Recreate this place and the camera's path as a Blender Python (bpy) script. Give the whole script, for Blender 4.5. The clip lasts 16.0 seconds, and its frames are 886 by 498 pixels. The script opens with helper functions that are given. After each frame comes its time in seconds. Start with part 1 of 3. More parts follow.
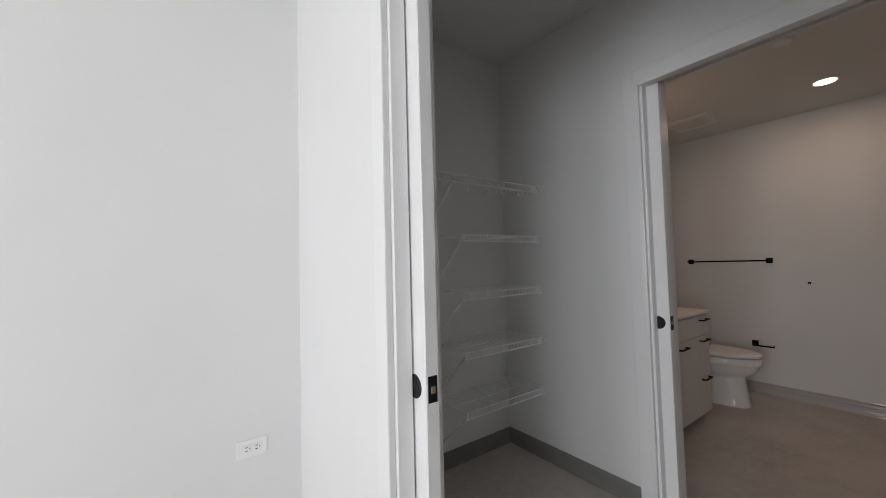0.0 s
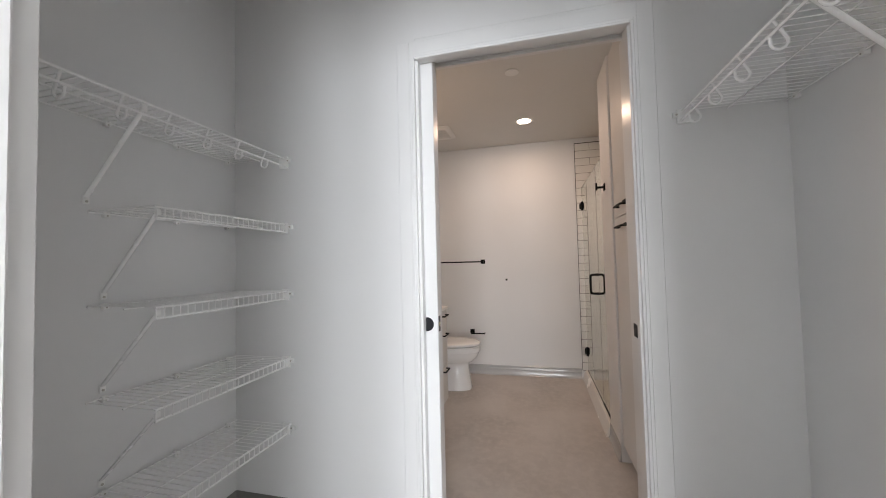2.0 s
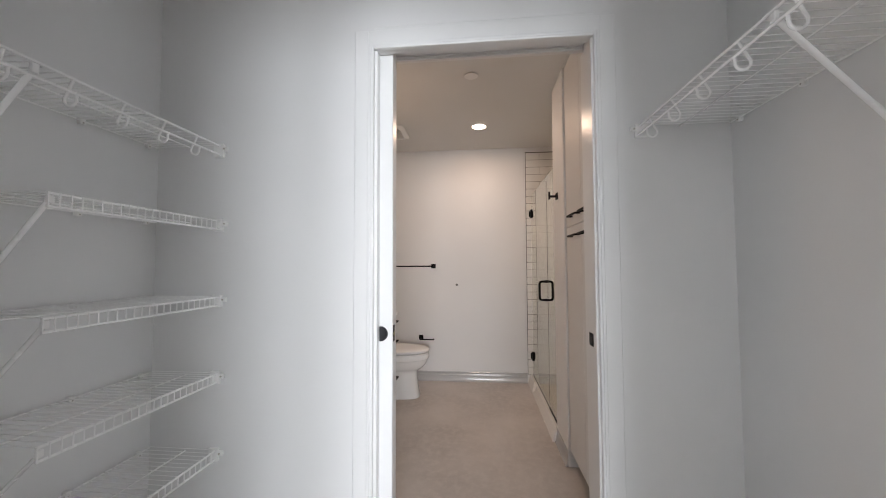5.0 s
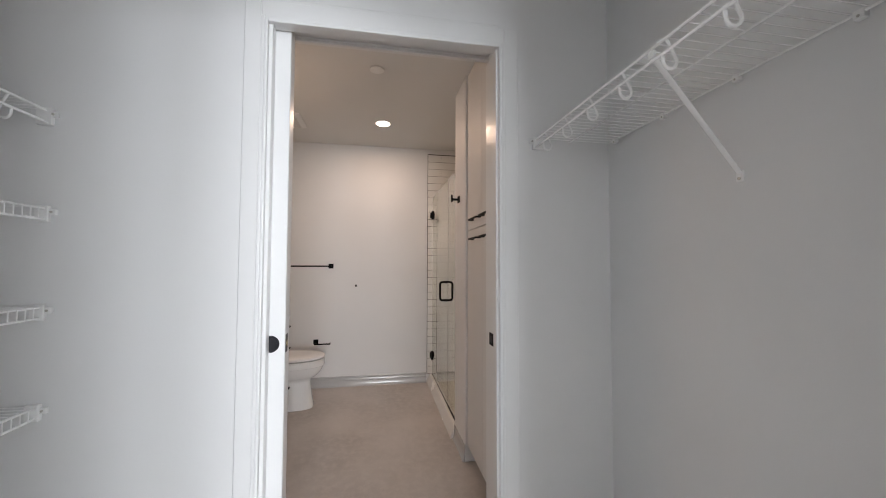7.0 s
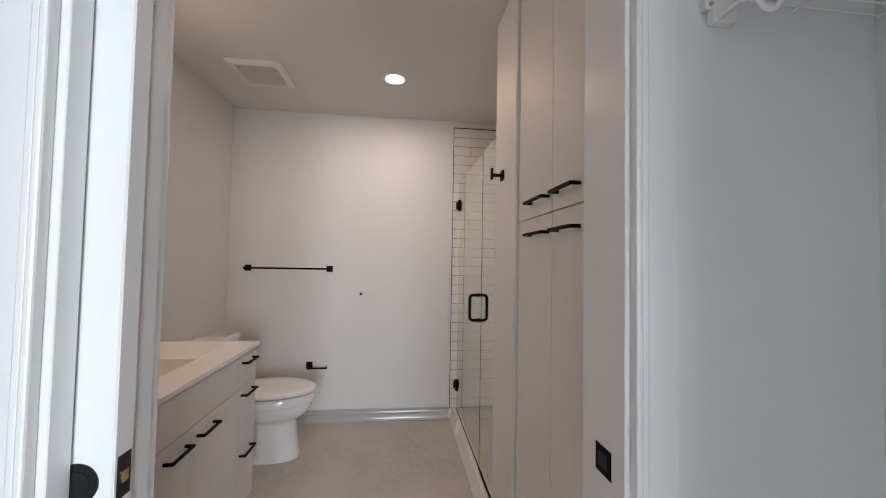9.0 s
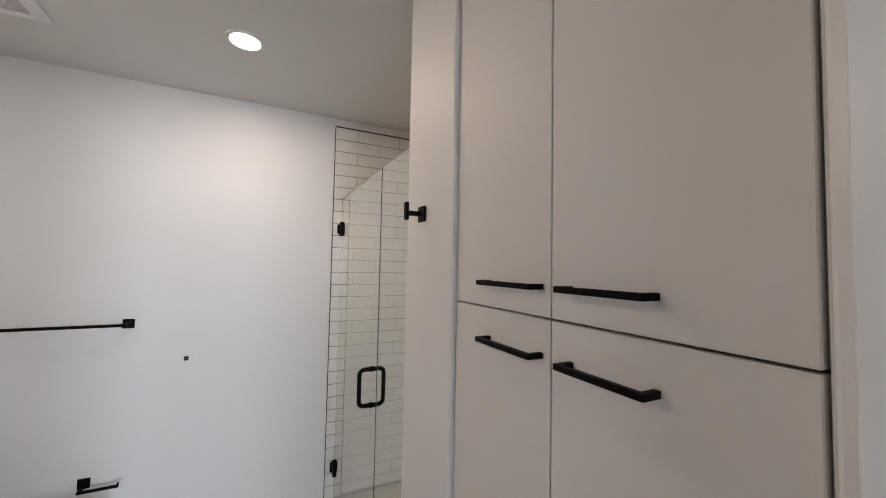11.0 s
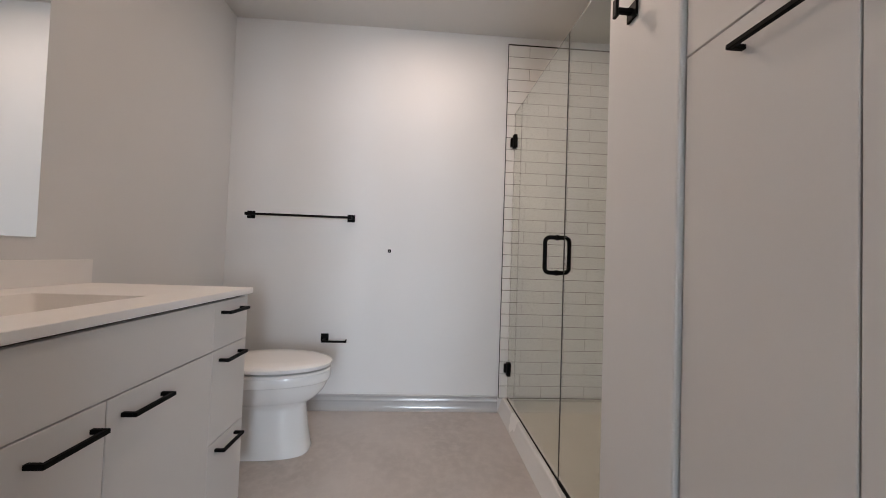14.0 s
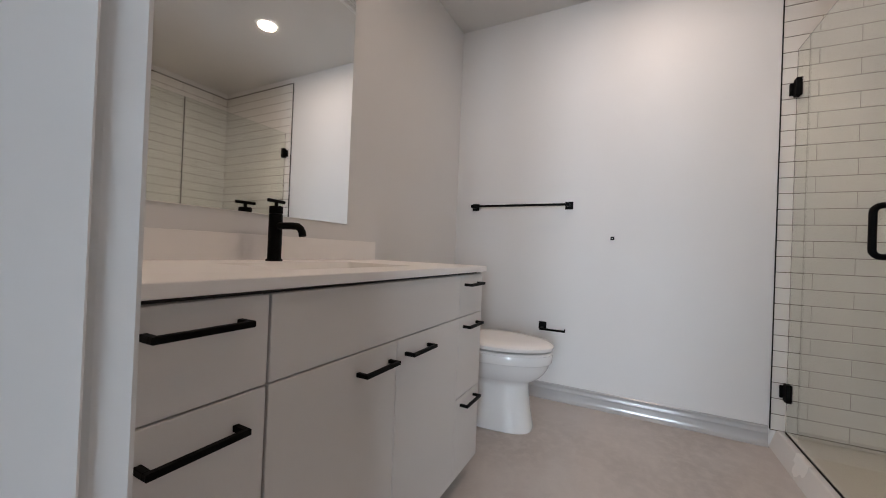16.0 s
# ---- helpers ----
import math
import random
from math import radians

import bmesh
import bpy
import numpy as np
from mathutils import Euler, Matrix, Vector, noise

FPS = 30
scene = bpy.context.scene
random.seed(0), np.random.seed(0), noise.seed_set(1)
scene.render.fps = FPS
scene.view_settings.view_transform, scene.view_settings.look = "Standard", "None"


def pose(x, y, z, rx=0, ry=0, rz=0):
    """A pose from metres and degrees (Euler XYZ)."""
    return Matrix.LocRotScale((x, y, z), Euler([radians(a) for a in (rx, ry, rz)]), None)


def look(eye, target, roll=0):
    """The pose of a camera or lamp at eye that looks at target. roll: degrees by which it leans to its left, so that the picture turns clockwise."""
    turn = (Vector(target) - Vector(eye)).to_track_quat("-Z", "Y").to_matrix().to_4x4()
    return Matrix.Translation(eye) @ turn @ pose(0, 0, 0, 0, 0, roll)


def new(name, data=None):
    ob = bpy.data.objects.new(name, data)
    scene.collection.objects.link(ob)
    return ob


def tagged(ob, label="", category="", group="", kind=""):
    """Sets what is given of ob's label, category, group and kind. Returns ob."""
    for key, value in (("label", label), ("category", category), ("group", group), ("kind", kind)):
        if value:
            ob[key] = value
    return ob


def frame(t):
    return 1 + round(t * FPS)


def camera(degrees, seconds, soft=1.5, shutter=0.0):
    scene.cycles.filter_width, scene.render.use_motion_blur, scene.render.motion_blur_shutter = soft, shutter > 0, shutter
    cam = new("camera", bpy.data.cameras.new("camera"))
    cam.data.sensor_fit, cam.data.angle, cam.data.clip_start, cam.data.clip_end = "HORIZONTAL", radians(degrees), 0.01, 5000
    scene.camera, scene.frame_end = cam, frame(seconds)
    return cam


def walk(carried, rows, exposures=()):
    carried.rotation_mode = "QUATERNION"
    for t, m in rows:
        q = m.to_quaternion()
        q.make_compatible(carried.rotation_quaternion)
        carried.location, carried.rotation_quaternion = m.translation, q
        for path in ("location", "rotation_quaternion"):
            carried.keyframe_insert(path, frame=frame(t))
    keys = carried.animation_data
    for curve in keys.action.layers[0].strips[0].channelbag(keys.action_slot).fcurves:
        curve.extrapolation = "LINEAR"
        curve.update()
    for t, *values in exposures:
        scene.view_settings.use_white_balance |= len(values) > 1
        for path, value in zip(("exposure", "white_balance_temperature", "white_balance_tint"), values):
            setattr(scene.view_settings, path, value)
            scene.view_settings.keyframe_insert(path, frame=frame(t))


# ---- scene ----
cam = camera(101.1, 16.0, 1.0)
PATH = [
    (0, (0.02, 0.393, 1.28), (1.20, 2.008, 1.364), -1.5),
    (0.5, (0.074, 0.522, 1.239), (1.600, 1.812, 1.324), -1.8),
    (1, (0.185, 0.634, 1.233), (1.875, 1.700, 1.312), -1.7),
    (1.5, (0.292, 0.691, 1.213), (2.101, 1.541, 1.289), -1.6),
    (2, (0.378, 0.768, 1.239), (2.316, 1.258, 1.313), -1.4),
    (2.5, (0.457, 0.815, 1.237), (2.424, 1.167, 1.314), -1.3),
    (3, (0.519, 0.857, 1.252), (2.487, 1.201, 1.331), -0.8),
    (3.2, (0.541, 0.871, 1.245), (2.508, 1.224, 1.322), -0.6),
    (5.3, (0.451, 0.82, 1.254), (2.447, 0.924, 1.348), -0.0),
    (5.5, (0.458, 0.796, 1.269), (2.455, 0.771, 1.361), -0.1),
    (6, (0.484, 0.761, 1.302), (2.458, 0.452, 1.384), -0.3),
    (6.5, (0.489, 0.811, 1.293), (2.454, 0.447, 1.376), -0.0),
    (7, (0.508, 0.865, 1.264), (2.475, 0.512, 1.346), 0.2),
    (7.5, (0.646, 0.87, 1.25), (2.624, 0.58, 1.315), 0.4),
    (8, (0.908, 0.826, 1.253), (2.892, 0.584, 1.316), 0.9),
    (8.2, (0.989, 0.816, 1.263), (2.975, 0.594, 1.331), 1.0),
    (10.3, (1.924, 0.713, 1.459), (3.877, 0.287, 1.545), 1.5),
    (10.5, (1.967, 0.716, 1.497), (3.883, 0.149, 1.586), 1.5),
    (11, (2.012, 0.724, 1.567), (3.806, -0.157, 1.659), 1.1),
    (11.5, (2.021, 0.763, 1.394), (3.729, -0.272, 1.494), 0.9),
    (12, (2.006, 0.803, 1.164), (3.701, -0.253, 1.267), 1.0),
    (12.5, (1.981, 0.807, 1.004), (3.679, -0.244, 1.108), 1.1),
    (13, (1.997, 0.833, 1.024), (3.717, -0.183, 1.115), 1.3),
    (13.3, (2.019, 0.859, 1.037), (3.831, 0.014, 1.088), 1.1),
    (13.5, (2.015, 0.867, 1.027), (3.893, 0.183, 1.1), 1.5),
    (14, (2.027, 0.885, 0.998), (4.022, 0.758, 1.05), 2.0),
    (14.5, (2.027, 0.914, 0.952), (3.99, 1.297, 0.976), 2.2),
    (15, (2.026, 0.943, 0.921), (3.907, 1.623, 0.938), 2.2),
    (15.5, (2.033, 0.968, 0.907), (3.852, 1.799, 0.921), 2.3),
    (16, (2.027, 0.981, 0.917), (3.804, 1.898, 0.929), 2.3),
]
EXPOSURES = [(0.0, -1.35, 7450, 22), (0.5, -1.15, 7450, 22), (1.0, -1.05, 7400, 22), (1.5, -0.68, 7350, 21), (2.0, 0.0, 7350, 21), (2.5, 0.08, 7350, 21),
             (5.5, 0.05, 7250, 21), (8.0, -0.05, 7150, 21), (10.5, 0.22, 6350, 14), (12.5, 0.38, 6250, 15), (13.5, 0.27, 6450, 17), (16.0, 0.20, 6350, 16)]
walk(cam, [(t, look(eye, target, roll)) for t, eye, target, roll in PATH], EXPOSURES)

# ---- world and lights ----
world = bpy.data.worlds.new("overcast_sky")
scene.world = world
world.use_nodes = True
sky = world.node_tree.nodes.new("ShaderNodeTexSky")
sky.sky_type = "NISHITA"
sky.sun_disc = False
sky.sun_elevation, sky.sun_rotation = radians(38), radians(60)
world.node_tree.nodes["Background"].inputs["Strength"].default_value = 0.08
world.node_tree.links.new(sky.outputs["Color"], world.node_tree.nodes["Background"].inputs["Color"])


def area_lamp(name, m, sx, sy, power, colour, shape="RECTANGLE", spread=180):
    data = bpy.data.lights.new(name, "AREA")
    data.shape, data.size, data.size_y = shape, sx, sy
    data.energy, data.color, data.spread = power, colour, radians(spread)
    ob = new(name, data)
    ob.matrix_world = m
    return ob


WINDOW_POWER, DOWNLIGHT_POWER, VANITY_GLOW, LENS_GLOW = 80.0, 4.9, 24.0, 16.0   # window: watts for each square metre
DAYLIGHT, WARM = (0.75, 0.905, 1.0), (1.0, 0.77, 0.58)
WINDOWS = ((-2.65, -0.65), (-0.30, 1.10))      # two unseen bedroom windows, along y, spaced to shape the daylight
WZ0, WZ1 = 0.35, 2.50
for ya, yb in WINDOWS:
    area_lamp("window_daylight", look((-4.98, (ya + yb) / 2, (WZ0 + WZ1) / 2), (0, (ya + yb) / 2, (WZ0 + WZ1) / 2)),
              yb - ya - 0.1, WZ1 - WZ0 - 0.1, WINDOW_POWER * (yb - ya - 0.1) * (WZ1 - WZ0 - 0.1), DAYLIGHT)
area_lamp("downlight_lamp", pose(3.77, 0.83, 2.508), 0.11, 0.11, DOWNLIGHT_POWER, WARM, "DISK")


# ---- materials ----
def material(name, colour, rough=0.5, metal=0.0, vary=0.06, scale=6.0, grain=120.0, bump=0.05, bump_scale=None,
             rough_vary=0.08, per_object=0.0, coat=0.0, spec=0.5, colour2=None):
    """A painted or cast surface: slow and fine changes of tone, fine relief."""
    m = bpy.data.materials.new(name)
    m.use_nodes = True
    nt = m.node_tree
    n, l = nt.nodes, nt.links
    b = n["Principled BSDF"]
    b.inputs["Metallic"].default_value = metal
    b.inputs["Coat Weight"].default_value = coat
    b.inputs["Specular IOR Level"].default_value = spec
    co = n.new("ShaderNodeTexCoord")
    slow = n.new("ShaderNodeTexNoise")
    slow.inputs["Scale"].default_value, slow.inputs["Detail"].default_value = scale, 4
    fine = n.new("ShaderNodeTexNoise")
    fine.inputs["Scale"].default_value, fine.inputs["Detail"].default_value = grain, 3
    geo = n.new("ShaderNodeNewGeometry")
    l.new(geo.outputs["Position"], slow.inputs["Vector"])
    l.new(geo.outputs["Position"], fine.inputs["Vector"])
    mix = n.new("ShaderNodeMix")
    mix.data_type = "RGBA"
    c2 = colour2 or tuple(c * (1 - vary) for c in colour)
    c1 = tuple(min(1, c * (1 + vary * 0.5)) for c in colour)
    mix.inputs["A"].default_value, mix.inputs["B"].default_value = (*c1, 1), (*c2, 1)
    add = n.new("ShaderNodeMath")
    add.operation = "MULTIPLY_ADD"
    add.inputs[1].default_value = 0.3
    l.new(fine.outputs["Fac"], add.inputs[0])
    ramp = n.new("ShaderNodeMapRange")
    ramp.inputs["From Min"].default_value, ramp.inputs["From Max"].default_value = 0.32, 0.68
    ramp.inputs["To Max"].default_value = 0.75
    l.new(slow.outputs["Fac"], ramp.inputs["Value"])
    l.new(ramp.outputs["Result"], add.inputs[2])
    fac = add.outputs[0]
    if per_object:
        info = n.new("ShaderNodeObjectInfo")
        shift = n.new("ShaderNodeMath")
        shift.operation = "MULTIPLY_ADD"
        shift.inputs[1].default_value = per_object
        l.new(info.outputs["Random"], shift.inputs[0])
        l.new(fac, shift.inputs[2])
        fac = shift.outputs[0]
    l.new(fac, mix.inputs["Factor"])
    l.new(mix.outputs["Result"], b.inputs["Base Color"])
    rr = n.new("ShaderNodeMapRange")
    rr.inputs["To Min"].default_value, rr.inputs["To Max"].default_value = max(0.02, rough - rough_vary), min(1, rough + rough_vary)
    l.new(slow.outputs["Fac"], rr.inputs["Value"])
    l.new(rr.outputs["Result"], b.inputs["Roughness"])
    if bump:
        bp = n.new("ShaderNodeBump")
        bp.inputs["Strength"].default_value, bp.inputs["Distance"].default_value = bump, 0.004
        src = fine
        if bump_scale:
            src = n.new("ShaderNodeTexNoise")
            src.inputs["Scale"].default_value, src.inputs["Detail"].default_value = bump_scale, 2
            l.new(geo.outputs["Position"], src.inputs["Vector"])
        l.new(src.outputs["Fac"], bp.inputs["Height"])
        l.new(bp.outputs["Normal"], b.inputs["Normal"])
    return m


def concrete():
    """Sealed concrete: blotches, fine speckle, a few pale scratches."""
    m = material("sealed_concrete", (0.56, 0.512, 0.485), 0.40, vary=0.25, scale=2.2, grain=60, bump=0.06, rough_vary=0.14,
                 colour2=(0.455, 0.415, 0.392))
    nt = m.node_tree
    n, l = nt.nodes, nt.links
    b = n["Principled BSDF"]
    geo = n.new("ShaderNodeNewGeometry")
    blot = n.new("ShaderNodeTexNoise")
    blot.inputs["Scale"].default_value, blot.inputs["Detail"].default_value, blot.inputs["Roughness"].default_value = 19, 6, 0.62
    l.new(geo.outputs["Position"], blot.inputs["Vector"])
    ramp = n.new("ShaderNodeMapRange")
    ramp.inputs["From Min"].default_value, ramp.inputs["From Max"].default_value = 0.44, 0.64
    ramp.inputs["To Max"].default_value = 0.55
    l.new(blot.outputs["Fac"], ramp.inputs["Value"])
    mix = n.new("ShaderNodeMix")
    mix.data_type = "RGBA"
    old = b.inputs["Base Color"].links[0].from_socket
    l.new(old, mix.inputs["A"])
    mix.inputs["B"].default_value = (0.62, 0.573, 0.54, 1)
    l.new(ramp.outputs["Result"], mix.inputs["Factor"])
    wave = n.new("ShaderNodeTexVoronoi")
    wave.feature = "DISTANCE_TO_EDGE"
    wave.inputs["Scale"].default_value = 1.7
    warp = n.new("ShaderNodeTexNoise")
    warp.inputs["Scale"].default_value = 3.0
    l.new(geo.outputs["Position"], warp.inputs["Vector"])
    l.new(warp.outputs["Color"], wave.inputs["Vector"])
    thin = n.new("ShaderNodeMath")
    thin.operation = "LESS_THAN"
    thin.inputs[1].default_value = 0.003
    l.new(wave.outputs["Distance"], thin.inputs[0])
    soft = n.new("ShaderNodeMath")
    soft.operation = "MULTIPLY"
    soft.inputs[1].default_value = 0.18
    l.new(thin.outputs[0], soft.inputs[0])
    mix2 = n.new("ShaderNodeMix")
    mix2.data_type = "RGBA"
    l.new(mix.outputs["Result"], mix2.inputs["A"])
    mix2.inputs["B"].default_value = (0.66, 0.63, 0.60, 1)
    l.new(soft.outputs[0], mix2.inputs["Factor"])
    l.new(mix2.outputs["Result"], b.inputs["Base Color"])
    return m


def glass(name, tint, rough=0.0):
    m = bpy.data.materials.new(name)
    m.use_nodes = True
    b = m.node_tree.nodes["Principled BSDF"]
    b.inputs["Base Color"].default_value = (*tint, 1)
    b.inputs["Transmission Weight"].default_value, b.inputs["Roughness"].default_value, b.inputs["IOR"].default_value = 1, rough, 1.45
    return m


def glow(name, colour, strength):
    m = bpy.data.materials.new(name)
    m.use_nodes = True
    b = m.node_tree.nodes["Principled BSDF"]
    b.inputs["Base Color"].default_value = (0.8, 0.8, 0.8, 1)
    b.inputs["Emission Color"].default_value, b.inputs["Emission Strength"].default_value = (*colour, 1), strength
    return m


PAINT = material("wall_paint", (0.755, 0.755, 0.753), 0.55, vary=0.03, scale=1.5, grain=220, bump=0.05)
CEIL = material("ceiling_paint", (0.72, 0.715, 0.70), 0.7, vary=0.03, scale=1.5, grain=220, bump=0.05)
TRIM = material("trim_enamel", (0.77, 0.77, 0.767), 0.32, vary=0.03, scale=3, grain=90, bump=0.025)
FLOOR = concrete()
CLOSET_BASE = material("grey_vinyl_base", (0.20, 0.195, 0.185), 0.45, vary=0.08, scale=5, grain=150, bump=0.03)
BATH_BASE = material("satin_grey_vinyl_base", (0.47, 0.47, 0.472), 0.16, spec=0.8, vary=0.06, scale=4, grain=120, bump=0.02)
WIRE = material("white_wire_coating", (0.93, 0.93, 0.925), 0.25, vary=0.03, scale=20, grain=200, bump=0.0)
BRACKET = material("white_plastic", (0.84, 0.84, 0.83), 0.4, vary=0.03, scale=20, grain=200, bump=0.01)
BLACK = material("matt_black_metal", (0.003, 0.003, 0.0032), 0.55, spec=0.09, vary=0.2, scale=30, grain=300, bump=0.02)
BRONZE = material("dark_bronze", (0.02, 0.02, 0.024), 0.4, metal=0.6, vary=0.2, scale=30, grain=300, bump=0.02)
STEEL = material("brushed_steel", (0.55, 0.53, 0.48), 0.3, metal=1.0, vary=0.1, scale=40, grain=300, bump=0.02)
BRASS = material("brass_bolt", (0.72, 0.62, 0.38), 0.25, metal=1.0, vary=0.1, scale=40, grain=300, bump=0.02)
LAMINATE = material("warm_grey_laminate", (0.72, 0.705, 0.69), 0.55, spec=0.3, vary=0.025, scale=2.5, grain=260, bump=0.03)
# Near black, so the shade in door and drawer gaps is in its colour.
CARCASS = material("carcass_gap_shade", (0.045, 0.044, 0.042), 0.5, vary=0.04, scale=3, grain=200, bump=0.03)
QUARTZ = material("white_quartz", (0.89, 0.872, 0.857), 0.40, rough_vary=0.02, vary=0.012, scale=18, grain=420, bump=0.0)
BASIN = material("cream_solid_surface_basin", (0.88, 0.86, 0.835), 0.25, vary=0.03, scale=10, grain=300, bump=0.0)
CHINA = material("white_vitreous_china", (0.86, 0.86, 0.855), 0.08, vary=0.01, scale=3, grain=40, bump=0.0, rough_vary=0.02, coat=0.5)
SEAT = material("white_seat_plastic", (0.85, 0.84, 0.83), 0.18, vary=0.01, scale=3, grain=40, bump=0.0, rough_vary=0.03)
TILE = material("glazed_white_tile", (0.80, 0.795, 0.77), 0.08, vary=0.06, scale=5, grain=30, bump=0.28, bump_scale=11, rough_vary=0.03, per_object=0.35)
GROUT = material("grey_brown_grout", (0.15, 0.125, 0.105), 0.85, vary=0.15, scale=8, grain=200, bump=0.1)
PAN = material("cream_shower_pan", (0.68, 0.66, 0.605), 0.3, vary=0.04, scale=3, grain=150, bump=0.02)
CURB = material("white_solid_surface_curb", (0.86, 0.85, 0.83), 0.25, vary=0.03, scale=3, grain=150, bump=0.02)
GLASS = glass("shower_glass", (0.89, 0.935, 0.905))
PANE = glass("window_glass", (1, 1, 1))
MIRROR = material("mirror_silver", (0.93, 0.94, 0.935), 0.02, metal=1.0, vary=0.0, bump=0.0, rough_vary=0.005)
# Flat dark colour for the shade inside slots, holes and the door head.
SLOT = material("slot_shade", (0.03, 0.03, 0.03), 0.8, vary=0.1, scale=10, grain=100, bump=0.0)
OUTLET = material("outlet_plastic", (0.82, 0.82, 0.81), 0.3, vary=0.01, scale=10, grain=100, bump=0.0)
LENS = glow("lamp_lens", (1.0, 0.90, 0.78), LENS_GLOW)
VANITY_LENS = glow("vanity_lamp_lens", WARM, VANITY_GLOW)


# ---- building helpers ----
def box(bm, x0, x1, y0, y1, z0, z1, bevel=0.0, seg=1):
    m = Matrix.Translation(((x0 + x1) / 2, (y0 + y1) / 2, (z0 + z1) / 2)) @ Matrix.Diagonal((x1 - x0, y1 - y0, z1 - z0, 1))
    r = bmesh.ops.create_cube(bm, size=1, matrix=m)
    if bevel:
        edges = {e for v in r["verts"] for e in v.link_edges}
        bmesh.ops.bevel(bm, geom=list(edges), offset=bevel, segments=seg, affect="EDGES", profile=0.5)
    return bm


def boxes(*sizes, bevel=0.0, seg=1):
    bm = bmesh.new()
    for s in sizes:
        box(bm, *s, bevel=bevel, seg=seg)
    return bm


def ring_faces(bm, rings, close=True, cap=True):
    rows = [[bm.verts.new(p) for p in ring] for ring in rings]
    for a, b in zip(rows, rows[1:]):
        k = len(a)
        for i in range(k if close else k - 1):
            bm.faces.new((a[i], a[(i + 1) % k], b[(i + 1) % k], b[i]))
    if cap:
        bm.faces.new(rows[0][::-1])
        bm.faces.new(rows[-1])
    bmesh.ops.recalc_face_normals(bm, faces=bm.faces)
    return bm


def tube(bm, points, r, seg=8, closed=False):
    """A round bar along a line of points."""
    pts = [Vector(p) for p in points]
    k = len(pts)
    rings = []
    up = None
    for i, p in enumerate(pts):
        a = pts[i - 1] if (i or closed) else p
        b = pts[(i + 1) % k] if (i < k - 1 or closed) else p
        d = (b - a).normalized()
        if up is None:
            up = d.orthogonal().normalized()
        up = (up - d * up.dot(d)).normalized()
        side = d.cross(up)
        rings.append([p + (up * math.cos(2 * math.pi * j / seg) + side * math.sin(2 * math.pi * j / seg)) * r for j in range(seg)])
    if closed:
        rings.append(rings[0])
    return ring_faces(bm, rings, cap=not closed)


def squircle(cx, cy, z, hx, hy, power=2.0, seg=40, egg=0.0):
    """A rounded outline at height z; egg narrows it towards -y."""
    out = []
    for j in range(seg):
        a = 2 * math.pi * j / seg
        c, s = math.cos(a), math.sin(a)
        px = math.copysign(abs(c) ** (2 / power), c) * hx
        py = math.copysign(abs(s) ** (2 / power), s)
        out.append(Vector((cx + px * (1 - egg * max(0, -py)), cy + py * hy, z)))
    return out


def disc(bm, centre, axis, r, depth, seg=32, bevel=0.0):
    z = Vector(axis).normalized()
    c = Vector(centre)
    u = z.orthogonal().normalized()
    v = z.cross(u)

    def circle(rad, h):
        return [c + z * h + (u * math.cos(2 * math.pi * j / seg) + v * math.sin(2 * math.pi * j / seg)) * rad for j in range(seg)]
    rings = [circle(r, 0), circle(r, depth - bevel)]
    if bevel:
        rings.append(circle(r - bevel, depth))
    return ring_faces(bm, rings)


def mesh_of(name, bm, mat, smooth=False):
    bm.normal_update()
    me = bpy.data.meshes.new(name)
    bm.to_mesh(me)
    bm.free()
    me.materials.append(mat)
    if smooth:
        me.polygons.foreach_set("use_smooth", [True] * len(me.polygons))
        me.set_sharp_from_angle(angle=radians(38))
    return me


def thing(name, base, label, category, group="", kind=""):
    ob = new(name)
    ob.empty_display_size = 0.05
    ob.location = base
    return tagged(ob, label, category, group, kind)


def root_of(ob):
    while ob.parent:
        ob = ob.parent
    return ob


def part(name, bm, mat, parent, label="", smooth=False):
    """One mesh, given in world metres, as a part of a thing or of a part."""
    bmesh.ops.translate(bm, verts=bm.verts, vec=-root_of(parent).location)
    ob = new(name, mesh_of(name, bm, mat, smooth))
    ob.parent = parent
    return tagged(ob, label)


def solid(name, bm, mat, label, category, kind="", smooth=False, group=""):
    """One mesh that is a thing by itself, its origin at its base."""
    co = np.array([v.co for v in bm.verts])
    base = Vector(((co[:, 0].min() + co[:, 0].max()) / 2, (co[:, 1].min() + co[:, 1].max()) / 2, co[:, 2].min()))
    bmesh.ops.translate(bm, verts=bm.verts, vec=-base)
    ob = new(name, mesh_of(name, bm, mat, smooth))
    ob.location = base
    return tagged(ob, label, category, group, kind)


# ---- plan ----
BED_X0, BED_Y0, BED_Y1 = -5.0, -3.3, 2.2
W1A, W1B = 0.492, 0.632           # wall between bedroom and closet
W2A, W2B = 1.962, 2.108           # wall between closet and bathroom
CL_Y0, CL_Y1, CL_Z = -0.145, 2.290, 2.75
BA_Y1, BA_X1, BA_Z = 2.125, 4.44, 2.52
SH_X0, SH_Y0 = 3.15, -0.70
END_Y = 0.30                      # face of the wall end between cabinet and shower
OPEN0 = 0.365                      # door openings, along y
OPEN1A, OPEN1B = 1.276, 1.282
HEAD, HEAD_B = 2.182, 2.232

